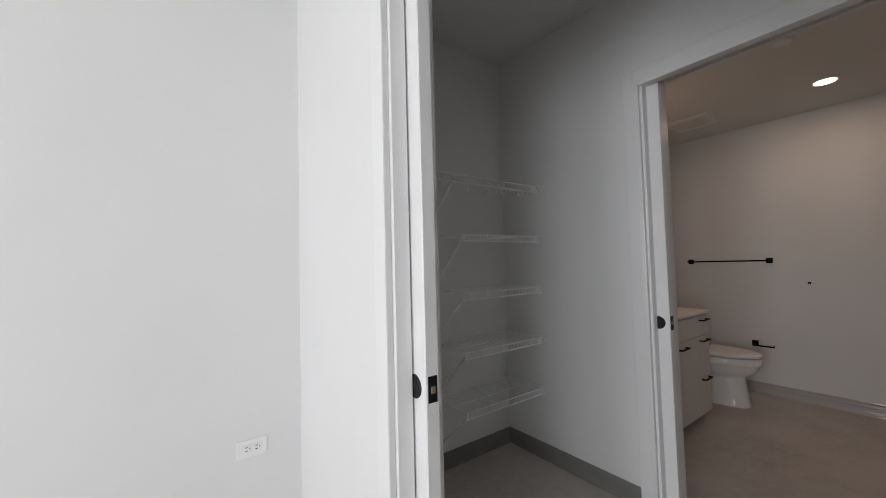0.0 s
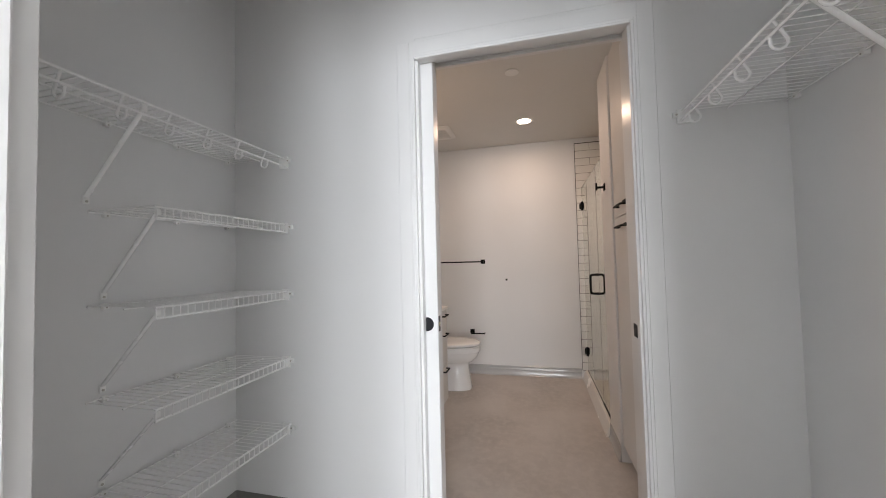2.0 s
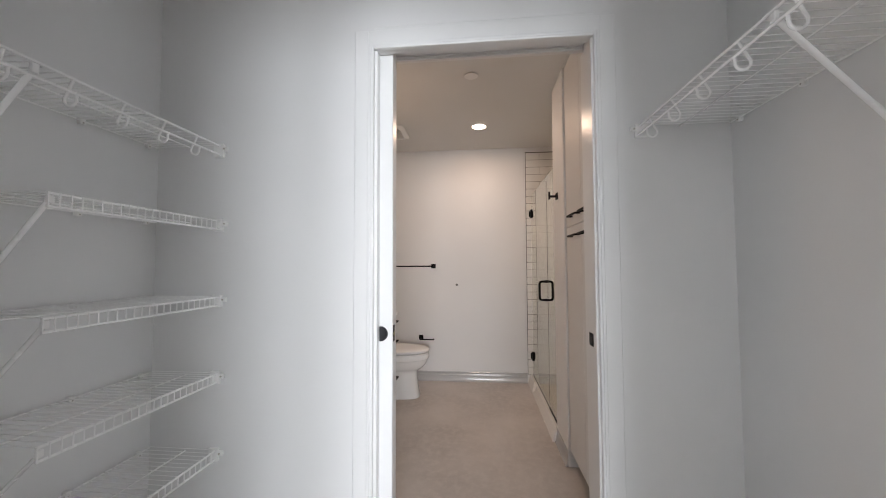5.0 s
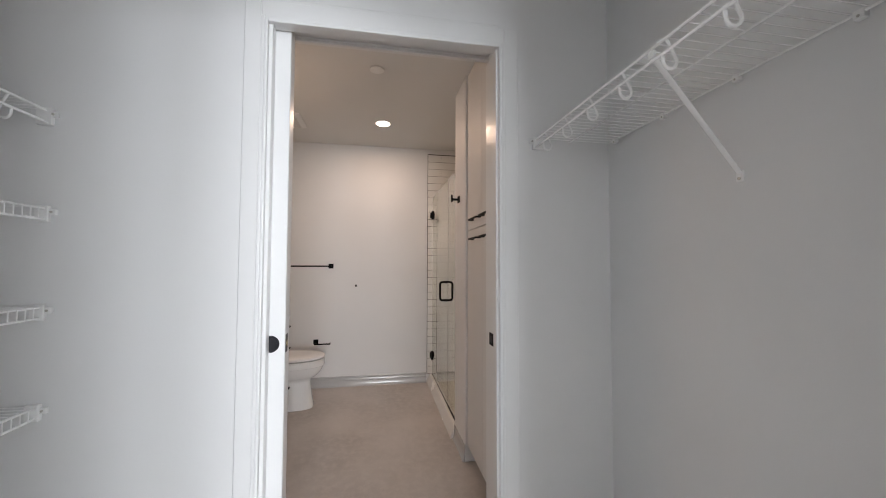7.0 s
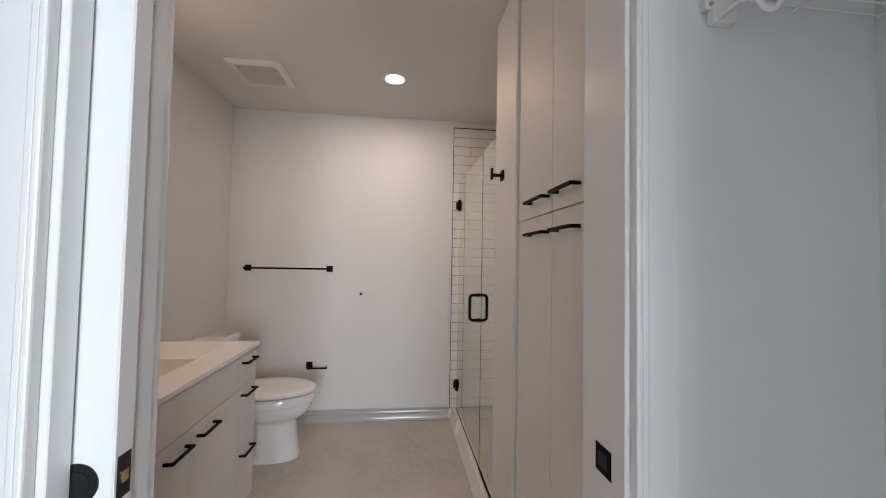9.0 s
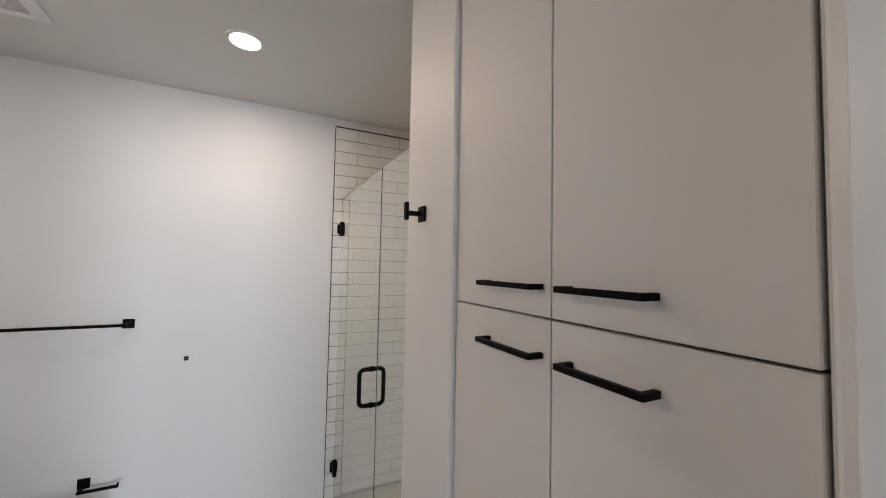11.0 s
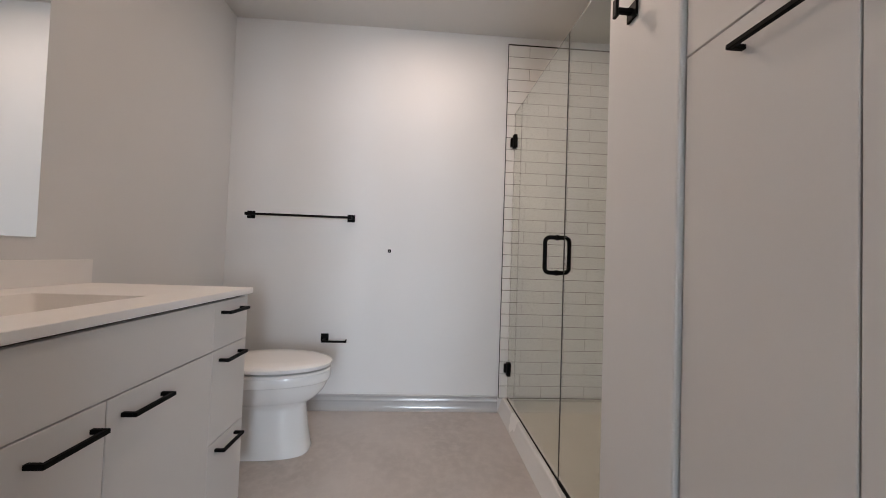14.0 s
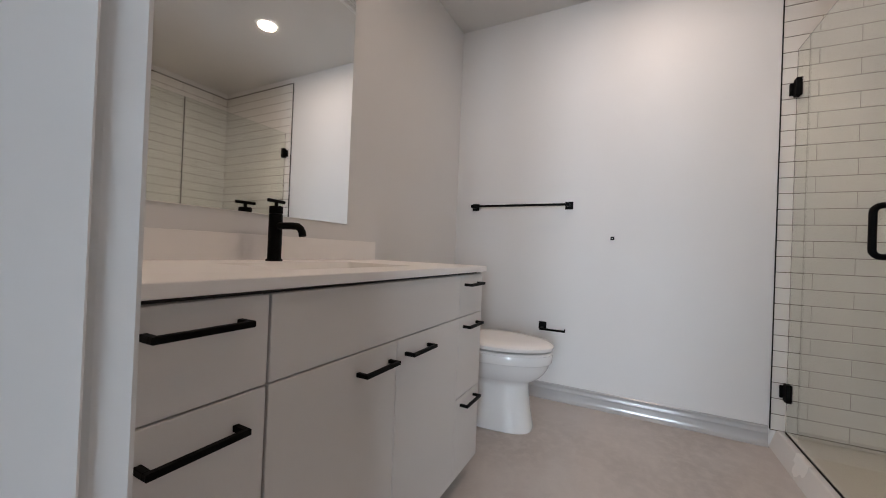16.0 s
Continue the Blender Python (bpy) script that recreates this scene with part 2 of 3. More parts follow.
solid("floor", boxes((BED_X0 - 0.2, 4.7, BED_Y0 - 0.2, 2.5, -0.15, 0.0)), FLOOR, "sealed grey-brown concrete floor with blotches", "floor", "structure")
solid("ceiling_bedroom", boxes((BED_X0 - 0.2, W1B - 0.05, BED_Y0 - 0.2, 2.5, CL_Z, CL_Z + 0.15)), CEIL, "flat white painted ceiling of the bedroom", "ceiling", "structure")
solid("ceiling_closet", boxes((W1B - 0.05, W2A + 0.08, -0.9, 2.5, CL_Z, CL_Z + 0.15)), CEIL, "flat white painted ceiling of the closet", "ceiling", "structure")
solid("ceiling_bath", boxes((W2B, 4.7, -0.9, 2.5, BA_Z, BA_Z + 0.15)), CEIL, "flat white painted bathroom ceiling", "ceiling", "structure")


def pocket_wall(name, xa, xb, y0, y1, top, label, leaf0, leaf1, OPEN1):
    """A wall with a doorway and a hollow pocket on its left for the sliding leaf."""
    w = thing(name, ((xa + xb) / 2, (y0 + y1) / 2, 0), label, "wall", kind="structure")
    part("pier", boxes((xa, xb, y0, OPEN0, 0, top)), PAINT, w)
    part("lintel", boxes((xa, xb, OPEN0, y1, HEAD + 0.10, top)), PAINT, w)
    part("pocket_skin", boxes((xa, leaf0 - 0.012, OPEN1, y1, 0, HEAD + 0.10)), PAINT, w)
    part("pocket_skin", boxes((leaf1 + 0.012, xb, OPEN1, y1, 0, HEAD + 0.10)), PAINT, w)


LEAF1 = (0.547, 0.591)
LEAF2 = (2.009, 2.053)
pocket_wall("wall_closet_front", W1A, W1B, BED_Y0, CL_Y1, CL_Z, "pale grey painted wall with a pocket doorway to the closet", *LEAF1, OPEN1A)
pocket_wall("wall_bath_front", W2A, W2B, SH_Y0 - 0.12, CL_Y1, CL_Z, "pale grey painted wall with a pocket doorway to the bathroom", *LEAF2, OPEN1B)
solid("wall_bedroom_left", boxes((BED_X0 - 0.2, W1A, BED_Y1, CL_Y1 + 0.12, 0, CL_Z)), PAINT, "plain pale grey painted bedroom wall", "wall", "structure")
solid("wall_bedroom_right", boxes((BED_X0 - 0.2, W1A, BED_Y0 - 0.12, BED_Y0, 0, CL_Z)), PAINT, "plain pale grey painted bedroom wall", "wall", "structure")
cuts = [BED_Y0, *(y for pair in WINDOWS for y in pair), BED_Y1]
wall = bmesh.new()
for ya, yb in zip(cuts[::2], cuts[1::2]):
    box(wall, BED_X0 - 0.2, BED_X0, ya, yb, 0, CL_Z)
for ya, yb in WINDOWS:
    box(wall, BED_X0 - 0.2, BED_X0, ya, yb, 0, WZ0)
    box(wall, BED_X0 - 0.2, BED_X0, ya, yb, WZ1, CL_Z)
solid("wall_bedroom_window", wall, PAINT, "unseen pale grey painted bedroom wall with two windows", "wall", "structure")
wx = BED_X0 - 0.12
for k, (ya, yb) in enumerate(WINDOWS, 1):
    win = thing(f"window_{k}", (wx, (ya + yb) / 2, WZ0), "unseen bedroom window with white frame and clear panes", "window", kind="structure")
    part("window_frame", boxes((wx - 0.03, wx + 0.03, ya, ya + 0.05, WZ0, WZ1), (wx - 0.03, wx + 0.03, yb - 0.05, yb, WZ0, WZ1),
                               (wx - 0.03, wx + 0.03, ya + 0.05, yb - 0.05, WZ0, WZ0 + 0.05), (wx - 0.03, wx + 0.03, ya + 0.05, yb - 0.05, WZ1 - 0.05, WZ1),
                               bevel=0.003), TRIM, win)
    p = part("pane", boxes((wx - 0.004, wx + 0.004, ya + 0.05, yb - 0.05, WZ0 + 0.05, WZ1 - 0.05)), PANE, win)
    p.visible_shadow = False
solid("wall_closet_left", boxes((W1B, W2A, CL_Y1, CL_Y1 + 0.12, 0, CL_Z)), PAINT, "pale grey painted closet wall behind wire shelves", "wall", "structure")
solid("wall_closet_right", boxes((W1B, W2A, CL_Y0 - 0.12, CL_Y0, 0, CL_Z)), PAINT, "pale grey painted closet wall below one wire shelf", "wall", "structure")
solid("wall_bath_left", boxes((W2B, BA_X1, BA_Y1, CL_Y1 + 0.12, 0, BA_Z)), PAINT, "pale grey painted wall behind vanity and toilet", "wall", "structure")
solid("wall_bath_far", boxes((BA_X1, BA_X1 + 0.15, SH_Y0 - 0.12, CL_Y1 + 0.12, 0, BA_Z)), PAINT, "pale grey painted end wall of the bathroom", "wall", "structure")
solid("wall_shower_back", boxes((W2B, BA_X1, SH_Y0 - 0.12, SH_Y0, 0, BA_Z)), PAINT, "pale painted wall behind shower and cabinet", "wall", "structure")
solid("wall_shower_end", boxes((2.825, SH_X0, SH_Y0, END_Y, 0, BA_Z), bevel=0.006, seg=2), PAINT, "pale painted wall end between cabinet and shower", "wall", "structure")


# ---- door trim and pocket doors ----
def casing(name, face, sign, z_in, y0, y1, label, depth=1.0, depth0=1.0):
    """Flat casing with a raised inner bead round a doorway. face: the wall's face; sign: the way it stands out."""
    w = 0.085
    top = thing(name, (face, (y0 + y1) / 2, 0), label, "door casing", kind="structure")

    def slab(a, b, c, d, e, f):
        return (min(a, b), max(a, b), c, d, e, f)
    for nm, ya, yb, inner in (("side_board", y0 - w, y0, 1), ("side_board", y1, y1 + w, -1)):
        bm = bmesh.new()
        za = z_in + w
        o, t, s = (d * sign * (depth0 if inner == 1 else depth) for d in (0.013, 0.022, 0.018))
        if inner == 1:
            box(bm, *slab(face, face + o, ya, yb - 0.026, 0, za), bevel=0.002)
            box(bm, *slab(face, face + s, yb - 0.026, yb - 0.013, 0, z_in + 0.026), bevel=0.003, seg=2)
            box(bm, *slab(face, face + t, yb - 0.013, yb, 0, z_in + 0.013), bevel=0.004, seg=2)
        else:
            box(bm, *slab(face, face + o, ya + 0.026, yb, 0, za), bevel=0.002)
            box(bm, *slab(face, face + s, ya + 0.013, ya + 0.026, 0, z_in + 0.026), bevel=0.003, seg=2)
            box(bm, *slab(face, face + t, ya, ya + 0.013, 0, z_in + 0.013), bevel=0.004, seg=2)
        part(nm, bm, TRIM, top)
    bm = bmesh.new()
    box(bm, *slab(face, face + o, y0 - 0.026, y1 + 0.026, z_in + 0.026, z_in + w), bevel=0.002)
    box(bm, *slab(face, face + s, y0 - 0.013, y1 + 0.013, z_in + 0.013, z_in + 0.026), bevel=0.003, seg=2)
    box(bm, *slab(face, face + t, y0, y1, z_in, z_in + 0.013), bevel=0.004, seg=2)
    part("head_board", bm, TRIM, top)


def jamb(name, xa, xb, leaf, label, OPEN1, back):
    """Split jambs on the pocket side, a whole one opposite, a head with a slot for the track."""
    top = thing(name, ((xa + xb) / 2, (OPEN0 + OPEN1) / 2, 0), label, "door jamb", kind="structure")
    part("strike_jamb", boxes((xa, xb, OPEN0 - 0.002, OPEN0 + 0.014, 0, HEAD), bevel=0.0015), TRIM, top)
    part("split_jamb", boxes((xa, leaf[0] - 0.006, OPEN1 - 0.014, OPEN1 + 0.002, 0, HEAD), bevel=0.0015), TRIM, top)
    part("split_jamb", boxes((leaf[1] + 0.006, xb, OPEN1 - back, OPEN1 + 0.002, 0, HEAD_B), bevel=0.0015), TRIM, top)
    part("head_jamb", boxes((xa, leaf[0] - 0.006, OPEN0, OPEN1, HEAD, HEAD + 0.10), bevel=0.0015), TRIM, top)
    part("head_jamb", boxes((leaf[1] + 0.006, xb, OPEN0, OPEN1, HEAD_B, HEAD + 0.10), bevel=0.0015), TRIM, top)
    part("track", boxes((leaf[0] + 0.008, leaf[1] - 0.008, OPEN0, OPEN1, HEAD + 0.05, HEAD + 0.10)), SLOT, top, "sliding track in the door head, coloured like the shaded slot")
    return top


casing("trim_closet_door_bedroom_side", W1A, -1, HEAD - 0.005, OPEN0 + 0.006, OPEN1A - 0.002, "white enamelled casing with a raised inner bead")
casing("trim_closet_door_closet_side", W1B, 1, HEAD + 0.03, OPEN0 + 0.006, OPEN1A + 0.055, "white enamelled casing round the closet doorway")
casing("trim_bath_door_closet_side", W2A, -1, HEAD - 0.005, OPEN0 + 0.006, OPEN1B - 0.002, "white enamelled casing with a raised inner bead")
casing("trim_bath_door_bath_side", W2B, 1, HEAD + 0.03, OPEN0 - 0.010, OPEN1B - 0.058, "white enamelled casing round the bathroom doorway", 1.15, 0.8)
jamb("door_jamb_closet", W1A, W1B, LEAF1, "white enamelled split jamb of the closet pocket door", OPEN1A, 0.024)
bath_jamb = jamb("door_jamb_bath", W2A, W2B, LEAF2, "white enamelled split jamb of the bathroom pocket door", OPEN1B, 0.062)
plate = part("strike_plate", boxes((2.002, 2.054, OPEN0 + 0.0135, OPEN0 + 0.016, 0.915, 0.968), bevel=0.001), BLACK, bath_jamb, "black strike plate")
# Dark block painted as the shade of the bolt hole.
part("strike_hole_shade", boxes((2.014, 2.042, OPEN0 + 0.0155, OPEN0 + 0.0175, 0.928, 0.955), bevel=0.0005), SLOT, plate)


def pocket_door(name, leaf, edge_y, label, pull_z):
    top = thing(name, ((leaf[0] + leaf[1]) / 2, edge_y + 0.45, 0.01), label, "door", kind="structure")
    part("leaf", boxes((leaf[0], leaf[1], edge_y, edge_y + 0.93, 0.012, HEAD + 0.03), bevel=0.003), TRIM, top)
    for x, s in ((leaf[0], -1), (leaf[1], 1)):
        bm = disc(bmesh.new(), (x, edge_y + 0.052, pull_z), (s, 0, 0), 0.032, 0.004, bevel=0.0015)
        pull = part("flush_pull", bm, BRONZE, top, "round dark flush pull", smooth=True)
        part("pull_recess", disc(bmesh.new(), (x + s * 0.004, edge_y + 0.052, pull_z), (s, 0, 0), 0.022, 0.0012, bevel=0.0005), BRONZE, pull, smooth=True)
    xm = (leaf[0] + leaf[1]) / 2
    p = part("latch_plate", boxes((xm - 0.0145, xm + 0.0145, edge_y - 0.0015, edge_y + 0.002, pull_z - 0.035, pull_z + 0.035), bevel=0.0006), BRONZE, top, "dark latch plate in the door edge")
    part("bolt", boxes((xm - 0.008, xm + 0.008, edge_y - 0.004, edge_y, pull_z - 0.011, pull_z + 0.009), bevel=0.003, seg=3), BRASS, p, "worn brass bolt", smooth=True)


pocket_door("door_1", LEAF1, 1.207, "white painted pocket door slid almost fully open", 0.95)
pocket_door("door_2", LEAF2, 1.212, "white painted bathroom pocket door slid almost fully open", 0.955)


# ---- baseboards ----
def base_run(name, p0, p1, normal, mat, label, toe=0.012, height=0.102, rolled=False):
    """A vinyl base along the foot of a wall from p0 to p1, its back on the wall, with a coved toe."""
    a, b, nrm = Vector((*p0, 0)), Vector((*p1, 0)), Vector((*normal, 0))
    prof = [(0, 0.0005), (0.004 + toe, 0.0005), (0.0045 + toe, 0.003), (0.004 + toe * 0.70, 0.009), (0.004 + toe * 0.45, 0.017),
            (0.004 + toe * 0.24, 0.028), (0.004 + toe * 0.09, 0.042), (0.004, 0.058), (0.004, height - 0.006), (0.002, height), (0, height)]
    if rolled:
        prof = [(0, 0.0005), (0.024, 0.0005), (0.0245, 0.003), (0.0190, 0.008), (0.0145, 0.014), (0.0115, 0.022), (0.0095, 0.031), (0.0085, 0.041), (0.0080, 0.052),
                (0.0078, 0.060), (0.0098, 0.064), (0.0098, 0.068), (0.0068, 0.072), (0.0060, 0.084), (0.0068, 0.089), (0.0085, 0.092), (0.0080, 0.098), (0.0040, 0.102), (0, 0.102)]
    bm = ring_faces(bmesh.new(), [[q + nrm * d + Vector((0, 0, z)) for d, z in prof] for q in (a, b)])
    return solid(name, bm, mat, label, "baseboard", "structure", smooth=True)


CB = "dark grey vinyl baseboard along the closet wall"
base_run("baseboard_closet_left", (W1B, CL_Y1), (W2A, CL_Y1), (0, -1), CLOSET_BASE, CB)
base_run("baseboard_closet_back_left", (W2A, OPEN1B + 0.083), (W2A, CL_Y1 - 0.0042), (-1, 0), CLOSET_BASE, CB)
base_run("baseboard_closet_back_right", (W2A, CL_Y0 + 0.0042), (W2A, OPEN0 - 0.079), (-1, 0), CLOSET_BASE, CB)
base_run("baseboard_closet_right", (W1B, CL_Y0), (W2A, CL_Y0), (0, 1), CLOSET_BASE, CB)
base_run("baseboard_bedroom_left", (BED_X0, BED_Y1), (W1A - 0.018, BED_Y1), (0, -1), CLOSET_BASE, "dark grey vinyl baseboard along the bedroom wall")
base_run("baseboard_bedroom_front", (W1A, OPEN1A + 0.083), (W1A, BED_Y1), (-1, 0), CLOSET_BASE, "dark grey vinyl baseboard along the bedroom wall")
BB = "satin silver-grey coved vinyl baseboard in the bathroom"
base_run("baseboard_bath_far", (BA_X1, 0.338), (BA_X1, BA_Y1), (-1, 0), BATH_BASE, BB, rolled=True)
base_run("baseboard_bath_left", (3.48, BA_Y1), (BA_X1 - 0.027, BA_Y1), (0, -1), BATH_BASE, BB, rolled=True)
base_run("baseboard_wall_end", (2.826, END_Y), (SH_X0, END_Y), (0, 1), BATH_BASE, "satin grey vinyl base round the wall end")


# ---- closet wire shelves ----
def wire_shelf(name, x0, x1, y_wall, y_front, z, label, loops=None, braces=(), lip=0.036, ends=True, group=""):
    s = 1 if y_wall > y_front else -1          # +1: hung on the left wall
    top = thing(name, ((x0 + x1) / 2, y_wall, z), label, "shelf", group)
    r = 0.0027
    yb = y_wall - s * 0.012
    part("back_rail", tube(bmesh.new(), [(x0, yb, z), (x1, yb, z)], 0.0034), WIRE, top, smooth=True)
    ym = y_front + (yb - y_front) * 0.45
    part("middle_rail", tube(bmesh.new(), [(x0, ym, z - 0.006), (x1, ym, z - 0.006)], 0.003), WIRE, top, smooth=True)
    part("front_rail", tube(bmesh.new(), [(x0, y_front, z), (x1, y_front, z)], 0.0044), WIRE, top, smooth=True)
    yl = y_front - s * (0.006 if loops else 0.0)
    part("lip_rail", tube(bmesh.new(), [(x0, yl, z - lip), (x1, yl, z - lip)], 0.0044), WIRE, top, smooth=True)
    # cross wires: one mesh, shared
    deck = [(0, yb - y_wall, 0.004), (0, y_front - y_wall, 0.004)]
    me = mesh_of("cross_wire", tube(bmesh.new(), deck, 0.0020 if loops else 0.0015, seg=5), WIRE, True)
    rung = [(0, y_front - s * 0.004 - y_wall, 0.003), (0, y_front - s * 0.004 - y_wall, -lip)]
    me2 = None if loops else mesh_of("lip_wire", tube(bmesh.new(), rung, 0.0021, seg=5), WIRE, True)
    n = round((x1 - x0) / 0.0285)
    for i in range(n + 1):
        for name_, data in (("cross_wire", me), ("lip_wire", me2)):
            if data:
                w = new(name_, data)
                w.parent = top
                w.location = (x0 + (x1 - x0) * i / n - (x0 + x1) / 2, 0, 0)
    if loops:
        # hanging loops under the lip rail
        low = lip - 0.036
        path = [(0.0, 0.003), (0.014, -0.022 - low * 0.5)]
        for a in range(17):
            t = math.radians(25 - 220 * a / 16)
            path.append((0.013 + 0.0165 * math.cos(t), -0.054 - low + 0.0165 * math.sin(t)))
        path.append((-0.005, -0.036 - low))
        ring = [(0.006 * k / len(path), y_front + s * v - y_wall, h) for k, (v, h) in enumerate(path)]
        me = mesh_of("hanger_loop", tube(bmesh.new(), ring, 0.0043, seg=8), WIRE, True)
        for x in loops:
            w = new("hanger_loop", me)
            w.parent = top
            w.location = (x - (x0 + x1) / 2, 0, 0)
    if ends:
        # end bracket on the wall at x1
        bm = boxes((x1 - 0.004, W2A, min(yl - s * 0.012, y_front + s * 0.030), max(yl - s * 0.012, y_front + s * 0.030), z - lip - 0.008, z + 0.010), bevel=0.003, seg=2)
        eb = part("end_bracket", bm, BRACKET, top)
        part("screw", disc(bmesh.new(), (W2A - 0.013, y_front - s * 0.020, z - lip * 0.3), (-1, 0, 0), 0.004, 0.003, seg=12), STEEL, eb, smooth=True)
        part("bracket_tab", boxes((W2A - 0.013, W2A, y_front - s * 0.02 - 0.012, y_front - s * 0.02 + 0.012, z - lip * 0.3 - 0.01, z - lip * 0.3 + 0.01), bevel=0.003, seg=2), BRACKET, eb)
    for i in range(1 + int((x1 - x0 - 0.06) / 0.27)):
        xc = x1 - 0.05 - 0.27 * i
        c = part("wall_clip", boxes((xc - 0.010, xc + 0.010, min(y_wall, yb - s * 0.006), max(y_wall, yb - s * 0.006), z - 0.014, z + 0.007), bevel=0.003, seg=2), BRACKET, top)
        part("screw", disc(bmesh.new(), (xc, y_wall - s * 0.017, z - 0.008), (0, -s, 0), 0.003, 0.002, seg=10), STEEL, c, smooth=True)
    for bx, bz, slant in braces:
        a = Vector((bx - slant, y_front + s * 0.004, z - lip * 0.6))
        b = Vector((bx, y_wall - s * 0.006, bz))
        d = (b - a).normalized()
        nn = d.cross(Vector((1, 0, 0))).normalized()
        side = nn.cross(d).normalized()
        prof = [(0.009 * math.cos(k * math.pi / 6), 0.0045 * math.sin(k * math.pi / 6)) for k in range(12)]
        bm = ring_faces(bmesh.new(), [[q + side * u + nn * v for u, v in prof] for q in (a, b)])
        br = part("brace", bm, WIRE, top, "white diagonal steel brace", smooth=True)
        part("brace_clip", boxes((bx - slant - 0.009, bx - slant + 0.009, y_front - 0.005, y_front + 0.005, z - lip * 0.75, z - 0.006), bevel=0.003, seg=2), BRACKET, br, "white plastic clip on the shelf lip")
        part("brace_foot", boxes((bx - 0.011, bx + 0.011, min(y_wall, y_wall - s * 0.006), max(y_wall, y_wall - s * 0.006), bz - 0.026, bz + 0.006), bevel=0.003, seg=2), BRACKET, br)
        part("screw", disc(bmesh.new(), (bx, y_wall - s * 0.006, bz - 0.017), (0, -s, 0), 0.0042, 0.003, seg=12), STEEL, br, smooth=True)
    return top


LOOPS = [0.752 + 0.1525 * i for i in range(8)]
wire_shelf("wire_shelf", W1B + 0.02, W2A - 0.012, CL_Y1, 1.980, 1.782, "white wire shelf with hanging loops, high on the closet wall", LOOPS, [(1.302, 1.50, 0.033)], lip=0.042)
for zz in (1.446, 1.114, 0.784, 0.458):
    wire_shelf("wire_shelf", 1.303, W2A - 0.012, CL_Y1, 1.972, zz, "short white wire shelf braced on the closet wall", None, [(1.358, zz - 0.285, 0.048)], group="closet shelves")
wire_shelf("wire_shelf", W1B + 0.02, W2A - 0.012, CL_Y0, 0.202, 1.798, "deep white wire shelf with hanging loops and a brace", [0.77 + 0.157 * i for i in range(8)], [(1.365, 1.525, 0.08), (0.80, 1.525, 0.08)], lip=0.036)

# ---- bedroom outlet ----
OX, OZ = 0.285, 0.509
outlet = thing("wall_outlet", (OX, BED_Y1, OZ - 0.035), "white duplex outlet plate mounted sideways on the wall", "outlet")
part("plate", boxes((OX - 0.060, OX + 0.060, BED_Y1 - 0.006, BED_Y1, OZ - 0.037, OZ + 0.037), bevel=0.002, seg=2), OUTLET, outlet)
for dx in (-0.02, 0.02):
    soc = part("socket", boxes((OX + dx - 0.0165, OX + dx + 0.0165, BED_Y1 - 0.0085, BED_Y1 - 0.005, OZ - 0.017, OZ + 0.017), bevel=0.0015), OUTLET, outlet)
    # Thin dark blocks carry the shade of the plug openings.
    for dz in (-0.007, 0.007):
        part("slot", boxes((OX + dx - 0.007, OX + dx + 0.003, BED_Y1 - 0.0092, BED_Y1 - 0.008, OZ + dz - 0.0016, OZ + dz + 0.0016)), SLOT, soc)
    part("ground_slot", boxes((OX + dx + 0.008, OX + dx + 0.012, BED_Y1 - 0.0092, BED_Y1 - 0.008, OZ - 0.002, OZ + 0.002)), SLOT, soc)


# ---- bathroom: tall cabinet ----
def bar_pull(parent, c0, c1, z, face, s, label="matt black bar pull"):
    """A square bar pull along x on a front at y = face, standing out by s."""
    y1 = face + s * 0.034
    a, b = min(y1, y1 - s * 0.010), max(y1, y1 - s * 0.010)
    bm = bmesh.new()
    box(bm, c0, c1, a, b, z - 0.005, z + 0.005, bevel=0.0012)
    for x in (c0 + 0.005, c1 - 0.005):
        box(bm, x - 0.005, x + 0.005, min(face, y1 - s * 0.009), max(face, y1 - s * 0.009), z - 0.005, z + 0.005, bevel=0.001)
    return part("handle", bm, BLACK, parent, label)


CF = 0.287
cab = thing("tall_cabinet", (2.48, 0.0, 0.0), "tall warm-grey laminate linen cabinet with four flat doors", "cabinet")
part("body", boxes((2.150, 2.822, -0.33, CF - 0.020, 0.105, BA_Z - 0.004), bevel=0.001), CARCASS, cab)
part("toe_kick", boxes((2.150, 2.822, -0.33, CF - 0.075, 0.0, 0.105)), BATH_BASE, cab, "grey recessed toe kick")
part("filler", boxes((2.1235, 2.1495, -0.33, CF - 0.004, 0.0, BA_Z - 0.004), bevel=0.001), LAMINATE, cab, "narrow grey filler strip")
for xa, xb, ha, hb in ((2.153, 2.484, 2.296, 2.445), (2.487, 2.819, 2.503, 2.674)):
    for za, zb, hz in ((0.108, 1.478, 1.416), (1.482, BA_Z - 0.012, 1.534)):
        d = part("door", boxes((xa, xb, CF - 0.019, CF, za, zb), bevel=0.0015), LAMINATE, cab)
        bar_pull(d, ha, hb, hz, CF, 1)

# robe hook on the wall end
hook = thing("robe_hook", (3.015, END_Y, 1.72), "square matt black robe hook on the wall end", "hook")
part("back_plate", boxes((2.992, 3.038, END_Y, END_Y + 0.008, 1.697, 1.743), bevel=0.0012), BLACK, hook)
part("arm", boxes((3.008, 3.022, END_Y + 0.007, END_Y + 0.050, 1.713, 1.727), bevel=0.001), BLACK, hook)
part("upright", boxes((3.006, 3.024, END_Y + 0.048, END_Y + 0.058, 1.700, 1.752), bevel=0.001), BLACK, hook)

